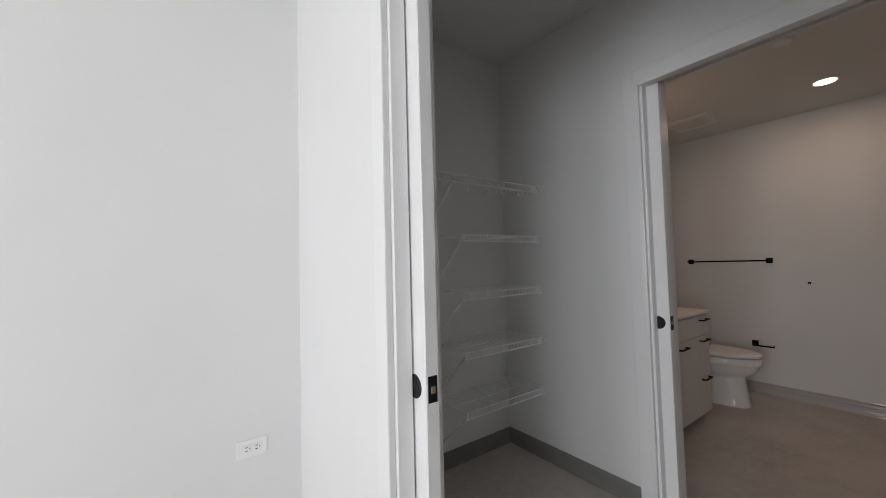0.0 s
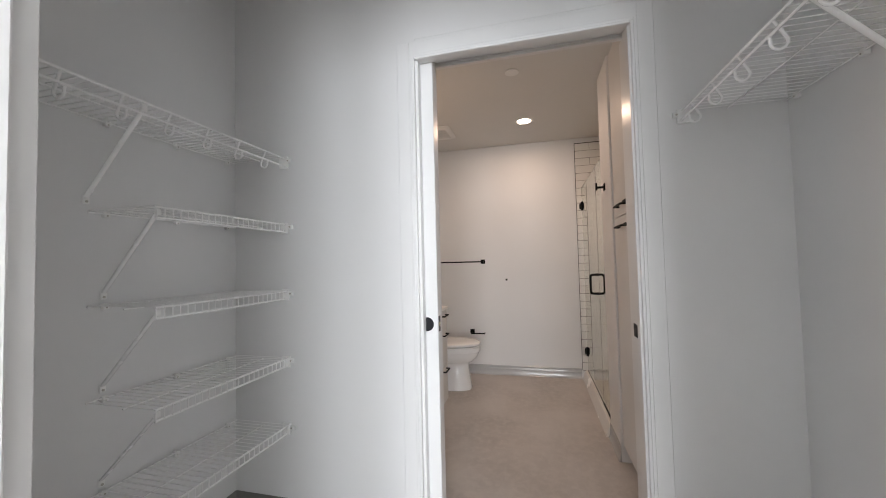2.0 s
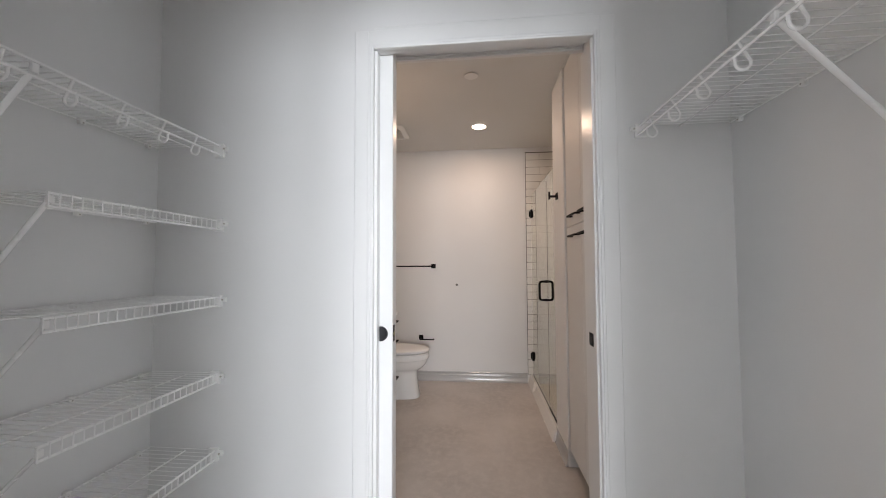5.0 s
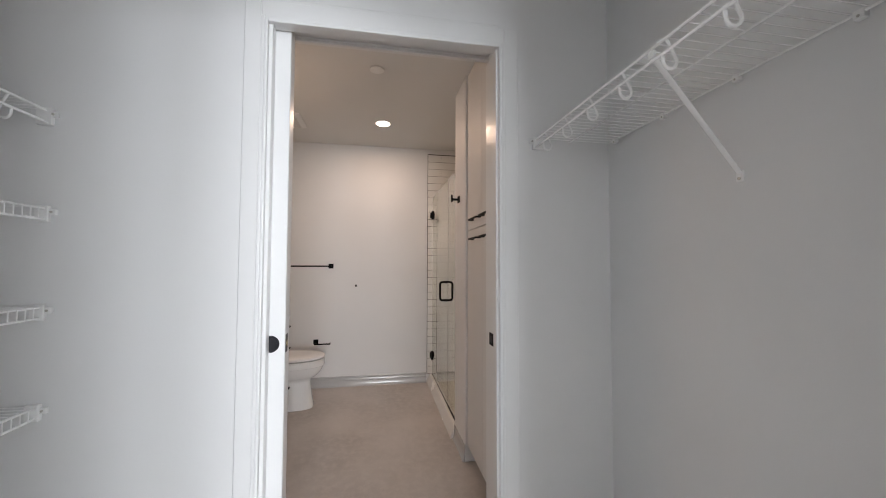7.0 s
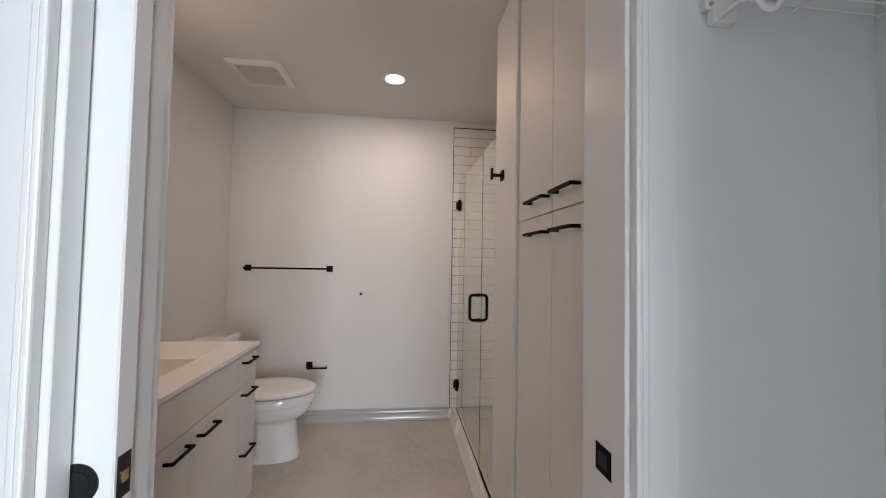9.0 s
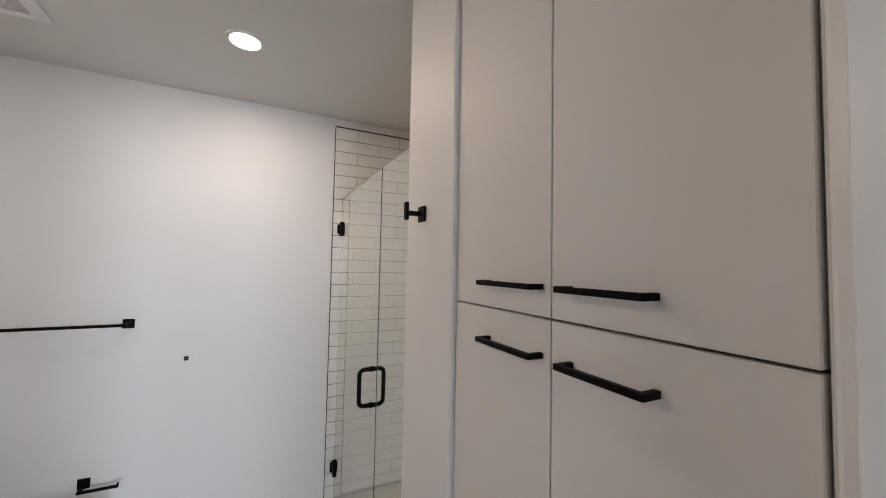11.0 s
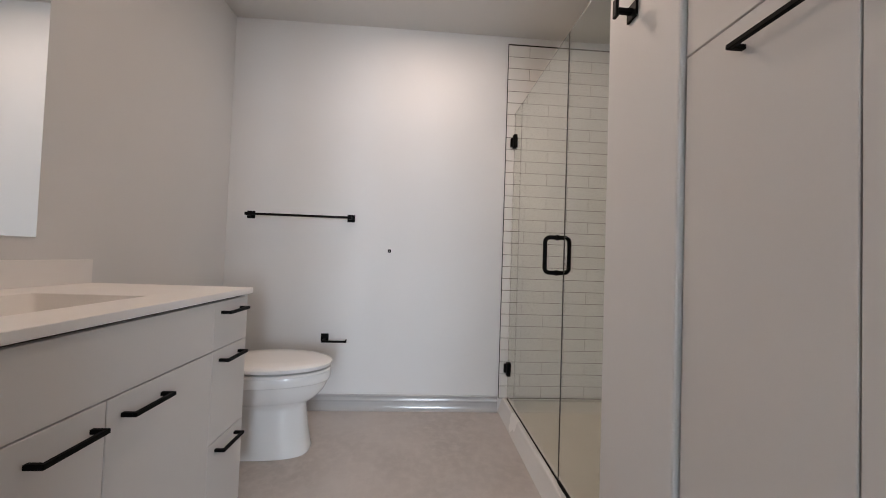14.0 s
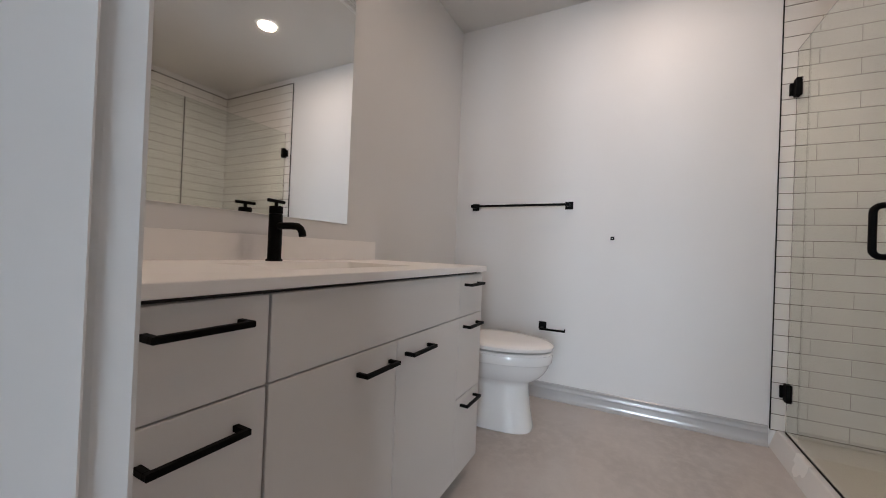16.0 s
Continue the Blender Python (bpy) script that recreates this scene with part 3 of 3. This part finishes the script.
# ---- bathroom: vanity ----
VF, VX0, VX1 = 1.530, 2.142, 3.462
van = thing("vanity_cabinet", (2.80, 1.83, 0.0), "long warm-grey laminate vanity with flat drawers and doors", "vanity")
part("body", boxes((VX0, VX1, VF + 0.020, BA_Y1 - 0.002, 0.079, 0.750), bevel=0.001), CARCASS, van)
part("front_rail", boxes((VX0, VX1, VF + 0.020, 1.640, 0.7505, 0.838), bevel=0.001), CARCASS, van)
part("back_rail", boxes((VX0, VX1, 1.985, BA_Y1 - 0.002, 0.7505, 0.838), bevel=0.001), CARCASS, van)
part("end_panel", boxes((VX1 - 0.018, VX1 + 0.001, VF + 0.002, BA_Y1 - 0.003, 0.079, 0.839), bevel=0.001), LAMINATE, van)
part("toe_kick", boxes((VX0, VX1 - 0.05, VF + 0.075, BA_Y1 - 0.01, 0.0, 0.079)), BATH_BASE, van, "grey recessed toe kick")
S1, S2, SM = 2.452, 3.238, 2.846


def front(name, xa, xb, za, zb, pull=None):
    d = part(name, boxes((xa, xb, VF, VF + 0.019, za, zb), bevel=0.0012), LAMINATE, van)
    if pull:
        bar_pull(d, pull[0], pull[1], pull[2], VF, -1)


front("drawer", VX0 + 0.002, S1 - 0.0025, 0.677, 0.831, (2.262, 2.402, 0.792))
front("drawer", VX0 + 0.002, S1 - 0.0025, 0.378, 0.6735, (2.262, 2.402, 0.624))
front("drawer", VX0 + 0.002, S1 - 0.0025, 0.080, 0.3745, (2.262, 2.402, 0.335))
front("false_front", S1 + 0.0025, S2 - 0.0007, 0.677, 0.831)
front("door", S1 + 0.0025, SM - 0.0012, 0.080, 0.6735, (2.683, 2.817, 0.626))
front("door", SM + 0.0012, S2 - 0.0007, 0.080, 0.6735, (2.883, 3.017, 0.628))
front("drawer", S2 + 0.0007, VX1 - 0.001, 0.677, 0.831, (3.276, 3.410, 0.795))
front("drawer", S2 + 0.0007, VX1 - 0.001, 0.378, 0.6735, (3.276, 3.410, 0.638))
front("drawer", S2 + 0.0007, VX1 - 0.001, 0.080, 0.3745, (3.276, 3.410, 0.345))

TOPZ, CX1 = 0.862, 3.477
SX0, SX1, SY0, SY1 = 2.60, 3.12, 1.655, 1.965
vt = thing("countertop", (2.80, 1.83, 0.84), "white quartz vanity top with undermount sink and backsplash", "countertop")
part("slab", boxes((W2B + 0.024, CX1, 1.518, SY0, 0.840, TOPZ), (W2B + 0.024, CX1, SY1, BA_Y1, 0.840, TOPZ),
                   (W2B + 0.024, SX0, SY0, SY1, 0.840, TOPZ), (SX1, CX1, SY0, SY1, 0.840, TOPZ), bevel=0.0015), QUARTZ, vt)
part("backsplash", boxes((W2B + 0.024, CX1, BA_Y1 - 0.020, BA_Y1, TOPZ, 0.948), bevel=0.0015), QUARTZ, vt)
cx, cy, hx, hy = (SX0 + SX1) / 2, (SY0 + SY1) / 2, (SX1 - SX0) / 2, (SY1 - SY0) / 2
rings = [squircle(cx, cy, z, hx * f - 0.0004, hy * g - 0.0004, pw, 72) for z, f, g, pw in
         ((TOPZ - 0.0015, 1.0, 1.0, 26), (0.854, 0.99, 0.98, 22), (0.82, 0.955, 0.90, 14), (0.792, 0.92, 0.82, 10), (0.776, 0.87, 0.72, 8), (0.768, 0.7, 0.52, 6), (0.764, 0.2, 0.2, 3))]
basin = part("basin", ring_faces(bmesh.new(), rings, cap=False), BASIN, vt, "cream rectangular integrated sink basin", smooth=True)
part("drain", disc(bmesh.new(), (cx, cy, 0.763), (0, 0, 1), 0.03, 0.005, bevel=0.002), BLACK, basin, "matt black drain", smooth=True)

# faucet
FX, FY = 2.848, 2.035
fau = thing("faucet", (FX, FY, TOPZ), "matt black single-hole faucet with a T-bar lever", "faucet")
part("base_ring", disc(bmesh.new(), (FX, FY, TOPZ), (0, 0, 1), 0.026, 0.007, bevel=0.002), BLACK, fau, smooth=True)
part("body", disc(bmesh.new(), (FX, FY, TOPZ + 0.006), (0, 0, 1), 0.0215, 0.150, bevel=0.001), BLACK, fau, smooth=True)
part("cap", disc(bmesh.new(), (FX, FY, TOPZ + 0.158), (0, 0, 1), 0.0215, 0.024, bevel=0.002), BLACK, fau, smooth=True)
stem = part("stem", disc(bmesh.new(), (FX, FY, TOPZ + 0.180), (0, 0, 1), 0.006, 0.018), BLACK, fau, smooth=True)
part("lever", tube(bmesh.new(), [(FX - 0.034, FY - 0.004, TOPZ + 0.199), (FX + 0.034, FY + 0.004, TOPZ + 0.199)], 0.0058, 12), BLACK, fau, smooth=True)
sp = [(FX, FY - 0.018, TOPZ + 0.117), (FX, FY - 0.080, TOPZ + 0.117), (FX, FY - 0.105, TOPZ + 0.115), (FX, FY - 0.118, TOPZ + 0.108),
      (FX, FY - 0.126, TOPZ + 0.096), (FX, FY - 0.129, TOPZ + 0.084)]
part("spout", tube(bmesh.new(), sp, 0.0115, 16), BLACK, fau, smooth=True)

# mirror and lamp above it
mir = thing("wall_mirror", (2.85, BA_Y1, 1.02), "large frameless rectangular mirror over the vanity", "mirror")
part("backing", boxes((2.202, 3.278, BA_Y1 - 0.004, BA_Y1 - 0.0005, 1.022, 2.098)), CARCASS, mir)
part("glass", boxes((2.20, 3.280, BA_Y1 - 0.009, BA_Y1 - 0.004, 1.02, 2.10), bevel=0.0012), MIRROR, mir, "polished mirror glass")
vl = thing("vanity_light", (2.85, BA_Y1, 2.24), "black vanity bar light with a hooded frosted lens", "wall lamp")
part("back_plate", boxes((2.79, 2.91, BA_Y1 - 0.018, BA_Y1, 2.225, 2.325), bevel=0.002), BLACK, vl)
# Hood is unseen, added to keep the lens from lighting the ceiling.
part("hood", boxes((2.56, 3.14, BA_Y1 - 0.110, BA_Y1 - 0.017, 2.302, 2.314), (2.56, 3.14, BA_Y1 - 0.034, BA_Y1 - 0.0175, 2.232, 2.301), bevel=0.002), BLACK, vl, "unseen black hood added to keep lens light off the ceiling")
part("lens", boxes((2.57, 3.13, BA_Y1 - 0.085, BA_Y1 - 0.035, 2.238, 2.300), bevel=0.010, seg=3), VANITY_LENS, vl, "glowing frosted bar lens", smooth=True)

# ---- bathroom: toilet ----
TX = 3.965
wc = thing("toilet", (TX, 1.70, 0), "white china two-piece toilet with closed elongated lid", "toilet")
rings = []
for z, yc, rx, ry, pw, eg in ((0.000, 1.704, 0.122, 0.290, 3.2, 0.05), (0.010, 1.704, 0.123, 0.291, 3.2, 0.05), (0.030, 1.704, 0.120, 0.286, 3.1, 0.05),
                              (0.10, 1.706, 0.114, 0.277, 2.9, 0.06), (0.17, 1.708, 0.1095, 0.270, 2.8, 0.08), (0.215, 1.709, 0.1065, 0.267, 2.7, 0.09),
                              (0.228, 1.708, 0.105, 0.268, 2.6, 0.1), (0.238, 1.707, 0.106, 0.270, 2.6, 0.1), (0.250, 1.704, 0.113, 0.277, 2.5, 0.11), (0.262, 1.697, 0.131, 0.293, 2.4, 0.12),
                              (0.280, 1.690, 0.150, 0.309, 2.3, 0.14), (0.304, 1.682, 0.166, 0.323, 2.3, 0.15), (0.330, 1.676, 0.176, 0.332, 2.3, 0.15),
                              (0.352, 1.673, 0.1815, 0.337, 2.3, 0.15), (0.356, 1.672, 0.183, 0.339, 2.3, 0.15), (0.359, 1.671, 0.1875, 0.343, 2.3, 0.15),
                              (0.366, 1.670, 0.189, 0.345, 2.3, 0.15), (0.394, 1.669, 0.191, 0.346, 2.3, 0.15),
                              (0.404, 1.668, 0.187, 0.342, 2.3, 0.15), (0.406, 1.668, 0.178, 0.332, 2.3, 0.15)):
    rings.append(squircle(TX, yc, z, rx, ry, pw, 56, eg))
part("bowl", ring_faces(bmesh.new(), rings), CHINA, wc, "glossy white bowl and pedestal", smooth=True)
rings = [squircle(TX, 1.60, z, rx, ry, 2.25, 56, 0.16) for z, rx, ry in ((0.4055, 0.188, 0.272), (0.407, 0.190, 0.274), (0.416, 0.190, 0.274), (0.4195, 0.186, 0.270), (0.4205, 0.150, 0.234), (0.4285, 0.148, 0.232))]
part("seat", ring_faces(bmesh.new(), rings), SEAT, wc, smooth=True)
rings = [squircle(TX, 1.598, z, rx, ry, 2.25, 56, 0.16) for z, rx, ry in
         ((0.4283, 0.189, 0.273), (0.4305, 0.192, 0.276), (0.446, 0.194, 0.278), (0.454, 0.188, 0.270), (0.460, 0.166, 0.243), (0.463, 0.10, 0.16), (0.4635, 0.03, 0.05))]
part("lid", ring_faces(bmesh.new(), rings), SEAT, wc, "white closed lid", smooth=True)
for dx in (-0.07, 0.07):
    part("hinge", disc(bmesh.new(), (TX + dx, 1.872, 0.403), (0, 0, 1), 0.017, 0.040, bevel=0.004), SEAT, wc, smooth=True)
rings = [squircle(TX + 0.02, 2.008, z + 0.032, rx, ry, 7, 64) for z, rx, ry in ((0.385, 0.150, 0.085), (0.40, 0.165, 0.092), (0.45, 0.184, 0.100), (0.55, 0.190, 0.104), (0.708, 0.196, 0.107))]
tank = part("tank", ring_faces(bmesh.new(), rings), CHINA, wc, smooth=True)
rings = [squircle(TX + 0.02, 2.005, z + 0.032, rx, ry, 7, 64) for z, rx, ry in ((0.709, 0.196, 0.108), (0.712, 0.204, 0.113), (0.730, 0.206, 0.115), (0.740, 0.202, 0.111), (0.745, 0.190, 0.099))]
part("tank_lid", ring_faces(bmesh.new(), rings), CHINA, wc, smooth=True)
part("flush_lever", tube(bmesh.new(), [(TX - 0.14, 1.900, 0.665), (TX - 0.14, 1.885, 0.665), (TX - 0.075, 1.882, 0.660)], 0.006, 10), STEEL, tank, "chrome flush lever", smooth=True)
part("trapway", tube(bmesh.new(), [(TX - 0.100, 1.80, 0.02), (TX - 0.104, 1.80, 0.13), (TX - 0.104, 1.83, 0.20), (TX - 0.104, 1.90, 0.24)], 0.035, 14), CHINA, wc, "moulded trapway bulge", smooth=True)

# ---- bathroom: wall fittings ----
tb = thing("towel_bar", (BA_X1, 1.655, 1.237), "square matt black towel bar on the end wall", "towel bar")
for y in (1.338, 1.972):
    p = part("mount", boxes((BA_X1 - 0.010, BA_X1, y - 0.024, y + 0.024, 1.213, 1.261), bevel=0.0015), BLACK, tb)
    part("post", boxes((BA_X1 - 0.075, BA_X1 - 0.009, y - 0.010, y + 0.010, 1.227, 1.247), bevel=0.001), BLACK, p)
part("bar", boxes((BA_X1 - 0.074, BA_X1 - 0.060, 1.329, 1.981, 1.230, 1.244), bevel=0.001), BLACK, tb)
tp = thing("paper_holder", (BA_X1, 1.46, 0.457), "empty matt black toilet-paper holder arm", "paper holder")
part("mount", boxes((BA_X1 - 0.010, BA_X1, 1.452, 1.500, 0.440, 0.488), bevel=0.0015), BLACK, tp)
part("post", boxes((BA_X1 - 0.070, BA_X1 - 0.009, 1.468, 1.482, 0.444, 0.458), bevel=0.001), BLACK, tp)
part("arm", boxes((BA_X1 - 0.072, BA_X1 - 0.060, 1.330, 1.482, 0.445, 0.457), bevel=0.001), BLACK, tp)
part("arm_tip", boxes((BA_X1 - 0.073, BA_X1 - 0.059, 1.326, 1.332, 0.445, 0.466), bevel=0.001), BLACK, tp)
wm = thing("wall_mount", (BA_X1, 1.084, 1.034), "tiny square black mounting post on the end wall", "wall mount")
part("socket", boxes((BA_X1 - 0.006, BA_X1, 1.073, 1.094, 1.024, 1.045), bevel=0.001), BLACK, wm)
part("centre", boxes((BA_X1 - 0.0075, BA_X1 - 0.0055, 1.0815, 1.0865, 1.0315, 1.0365)), STEEL, wm, "pale steel screw centre")

# ---- bathroom ceiling fittings ----
dl = thing("downlight", (3.77, 0.83, BA_Z), "round white recessed downlight, switched on", "ceiling light")
part("trim_ring", ring_faces(bmesh.new(), [squircle(3.77, 0.83, z, r, r, 2, 40) for z, r in ((BA_Z, 0.078), (BA_Z - 0.004, 0.077), (BA_Z - 0.006, 0.070), (BA_Z - 0.004, 0.060), (BA_Z, 0.059))], cap=False), OUTLET, dl, smooth=True)
part("lens", disc(bmesh.new(), (3.77, 0.83, BA_Z), (0, 0, -1), 0.060, 0.0045, 40), LENS, dl, "glowing warm lens")
sd = thing("sprinkler_cover", (2.845, 0.882, BA_Z), "small round white sprinkler cover plate", "sprinkler")
part("cover", disc(bmesh.new(), (2.845, 0.882, BA_Z - 0.008), (0, 0, -1), 0.046, 0.004, 32, bevel=0.001), BRACKET, sd, smooth=True)
part("collar", disc(bmesh.new(), (2.845, 0.882, BA_Z), (0, 0, -1), 0.034, 0.008, 24), STEEL, sd, smooth=True)
VX, VY, VW = 3.83, 1.69, 0.172
fan = thing("exhaust_fan", (VX, VY, BA_Z), "square white exhaust fan grille in the ceiling", "exhaust fan")
bm = bmesh.new()
fr = [squircle(VX, VY, z, w, w, p, 48) for z, w, p in ((BA_Z, VW, 14), (BA_Z - 0.008, VW, 14), (BA_Z - 0.020, VW - 0.022, 14), (BA_Z - 0.022, VW - 0.040, 14), (BA_Z - 0.012, VW - 0.046, 14))]
part("frame", ring_faces(bm, fr, cap=False), BRACKET, fan, smooth=True)
# Grey sheet: its colour stands in for the shade behind the slats.
part("backing", boxes((VX - 0.127, VX + 0.127, VY - 0.127, VY + 0.127, BA_Z - 0.010, BA_Z - 0.006)), CLOSET_BASE, fan, "grey sheet coloured as the shade behind the grille")
slat = mesh_of("slat", boxes((-0.127, 0.127, -0.0008, 0.0008, -0.003, 0.0)), BRACKET)
slat2 = mesh_of("slat", boxes((-0.0008, 0.0008, -0.127, 0.127, -0.003, 0.0)), BRACKET)
for i in range(31):
    o = new("slat", slat)
    o.parent = fan
    o.location = (0, -0.12 + 0.008 * i, -0.0105)
for i in range(25):
    o = new("slat", slat2)
    o.parent = fan
    o.location = (-0.12 + 0.010 * i, 0, -0.0108)

# ---- shower ----
GY, DOOR_X, CURB_Z = 0.275, 3.525, 0.088
prof = [(0.243, 0.0), (0.243, 0.086), (0.245, CURB_Z), (0.299, CURB_Z), (0.303, 0.086), (0.305, 0.082), (0.332, 0.0)]
solid("shower_curb", ring_faces(bmesh.new(), [[Vector((x, y, z)) for y, z in prof] for x in (SH_X0, BA_X1)]), CURB, "white solid-surface curb along the shower", "shower curb", "structure")
bm = bmesh.new()
box(bm, SH_X0, BA_X1, SH_Y0, 0.243, 0.0, 0.070)
for q in ((SH_X0, SH_X0 + 0.014, SH_Y0, 0.243, 0.070, 0.084), (BA_X1 - 0.014, BA_X1, SH_Y0, 0.243, 0.070, 0.084), (SH_X0 + 0.014, BA_X1 - 0.014, SH_Y0, SH_Y0 + 0.014, 0.070, 0.084)):
    box(bm, *q, bevel=0.004, seg=2)
pan = solid("shower_pan", bm, PAN, "cream shower pan with a low upstand", "shower pan", "structure")
drain = part("drain", disc(bmesh.new(), (3.79, -0.25, 0.070), (0, 0, 1), 0.045, 0.003, bevel=0.001), STEEL, pan, "round steel drain", smooth=True)

enc = thing("shower_enclosure", (3.79, GY, CURB_Z), "frameless clear glass shower door and fixed panel", "shower screen")
GT = 1.985
dr = part("glass_door", boxes((DOOR_X + 0.003, BA_X1 - 0.028, GY - 0.005, GY + 0.005, CURB_Z + 0.010, GT), bevel=0.0008), GLASS, enc, "clear glass door leaf")
fx = part("fixed_pane", boxes((SH_X0 + 0.003, DOOR_X - 0.003, GY - 0.005, GY + 0.005, CURB_Z + 0.010, GT), bevel=0.0008), GLASS, enc, "clear fixed glass pane")
dr.visible_shadow = fx.visible_shadow = False
part("bottom_channel", boxes((SH_X0 + 0.002, DOOR_X - 0.003, GY - 0.009, GY + 0.009, CURB_Z, CURB_Z + 0.012), bevel=0.001), BLACK, enc, "black channel under the glass")
part("door_sweep", boxes((DOOR_X + 0.003, BA_X1 - 0.028, GY - 0.006, GY + 0.006, CURB_Z + 0.001, CURB_Z + 0.011), bevel=0.001), BLACK, enc, "dark door sweep")
part("edge_seal", boxes((DOOR_X - 0.003, DOOR_X + 0.003, GY - 0.004, GY + 0.004, CURB_Z + 0.012, GT)), CARCASS, enc, "thin grey seal between the panes")
part("wall_channel", boxes((SH_X0 + 0.0005, SH_X0 + 0.010, GY - 0.009, GY + 0.009, CURB_Z + 0.012, GT), bevel=0.001), BLACK, enc, "black wall channel")
for z in (0.289, 1.792):
    h = part("hinge", boxes((BA_X1 - 0.062, BA_X1 - 0.022, GY - 0.016, GY + 0.016, z - 0.044, z + 0.044), bevel=0.002), BLACK, enc, "matt black glass hinge")
    part("wall_leaf", boxes((BA_X1 - 0.024, BA_X1 - 0.010, GY - 0.028, GY + 0.028, z - 0.030, z + 0.030), bevel=0.0015), BLACK, h)
HXX, HZ = 3.605, 1.03
for s in (1, -1):
    pts = [(HXX, GY + s * 0.005, HZ + 0.078), (HXX, GY + s * 0.030, HZ + 0.078)]
    for a in range(7):
        t = math.pi / 2 * a / 6
        pts.append((HXX, GY + s * (0.036 + 0.022 * math.sin(t)), HZ + 0.056 + 0.022 * math.cos(t)))
    pts += [(p[0], p[1], 2 * HZ - p[2]) for p in pts[::-1]]
    hd = part("handle", tube(bmesh.new(), pts, 0.0095, 14), BLACK, dr, "matt black round pull handle", smooth=True)
    for dz in (0.078, -0.078):
        part("washer", disc(bmesh.new(), (HXX, GY + s * 0.005, HZ + dz), (0, s, 0), 0.013, 0.005, 20, bevel=0.001), BLACK, hd, "matt black collar", smooth=True)

# ---- shower tiles, laid in half bond ----
PITCH, LENGTH, JOINT, TZ0 = 0.0791, 0.292, 0.0034, 0.090
ROWS_UP = 30
TTOP = TZ0 + ROWS_UP * PITCH
tile_cache = {}


def tile_mesh(width):
    key = round(width, 3)
    if key not in tile_cache:
        tile_cache[key] = mesh_of("tile", box(bmesh.new(), 0, key, -0.008, 0, 0, PITCH - JOINT, bevel=0.0012), TILE)
    return tile_cache[key]


def tiled(name, origin, turn, span, label):
    """A field of tiles on a wall; it runs along its own x from origin and faces its own -y."""
    bed = new(name, mesh_of(name, box(bmesh.new(), 0, span, -0.005, 0, TZ0 - 0.005, TTOP), GROUT))
    bed.matrix_world = pose(*origin, 0, 0, turn)
    tagged(bed, label, "tiled wall", "", "structure")
    for r in range(ROWS_UP):
        x = -LENGTH / 2 if r % 2 else 0.0
        while x < span - 0.012:
            a, b = max(x, 0), min(x + LENGTH - 0.0019, span)
            if b - a > 0.012:
                o = new("tile", tile_mesh(b - a))
                o.parent = bed
                o.location = (a, 0.0005, TZ0 + r * PITCH)
            x += LENGTH
    return bed


# end wall: runs from the open edge towards the back
tiled("wall_tile_end", (BA_X1, 0.330, 0), -90, 0.330 - SH_Y0, "white glazed subway tile on the shower end wall")
tiled("wall_tile_back", (BA_X1 - 0.008, SH_Y0, 0), 180, BA_X1 - 0.016 - SH_X0, "white glazed subway tile on the shower back wall")
tiled("wall_tile_side", (SH_X0, SH_Y0 + 0.008, 0), 90, 0.195 - SH_Y0, "white glazed subway tile on the shower side wall")
solid("trim_tile_edge", boxes((BA_X1 - 0.0095, BA_X1, 0.3305, 0.3335, TZ0, TTOP + 0.004)), BLACK, "thin black metal edge trim beside the tile", "tile trim", "structure")
solid("trim_tile_top", boxes((BA_X1 - 0.0095, BA_X1, SH_Y0, 0.3305, TTOP, TTOP + 0.004)), BLACK, "thin black metal trim above the tile", "tile trim", "structure")
solid("trim_tile_top_back", boxes((SH_X0, BA_X1 - 0.0095, SH_Y0, SH_Y0 + 0.0095, TTOP, TTOP + 0.004)), BLACK, "thin black metal trim above the tile", "tile trim", "structure")
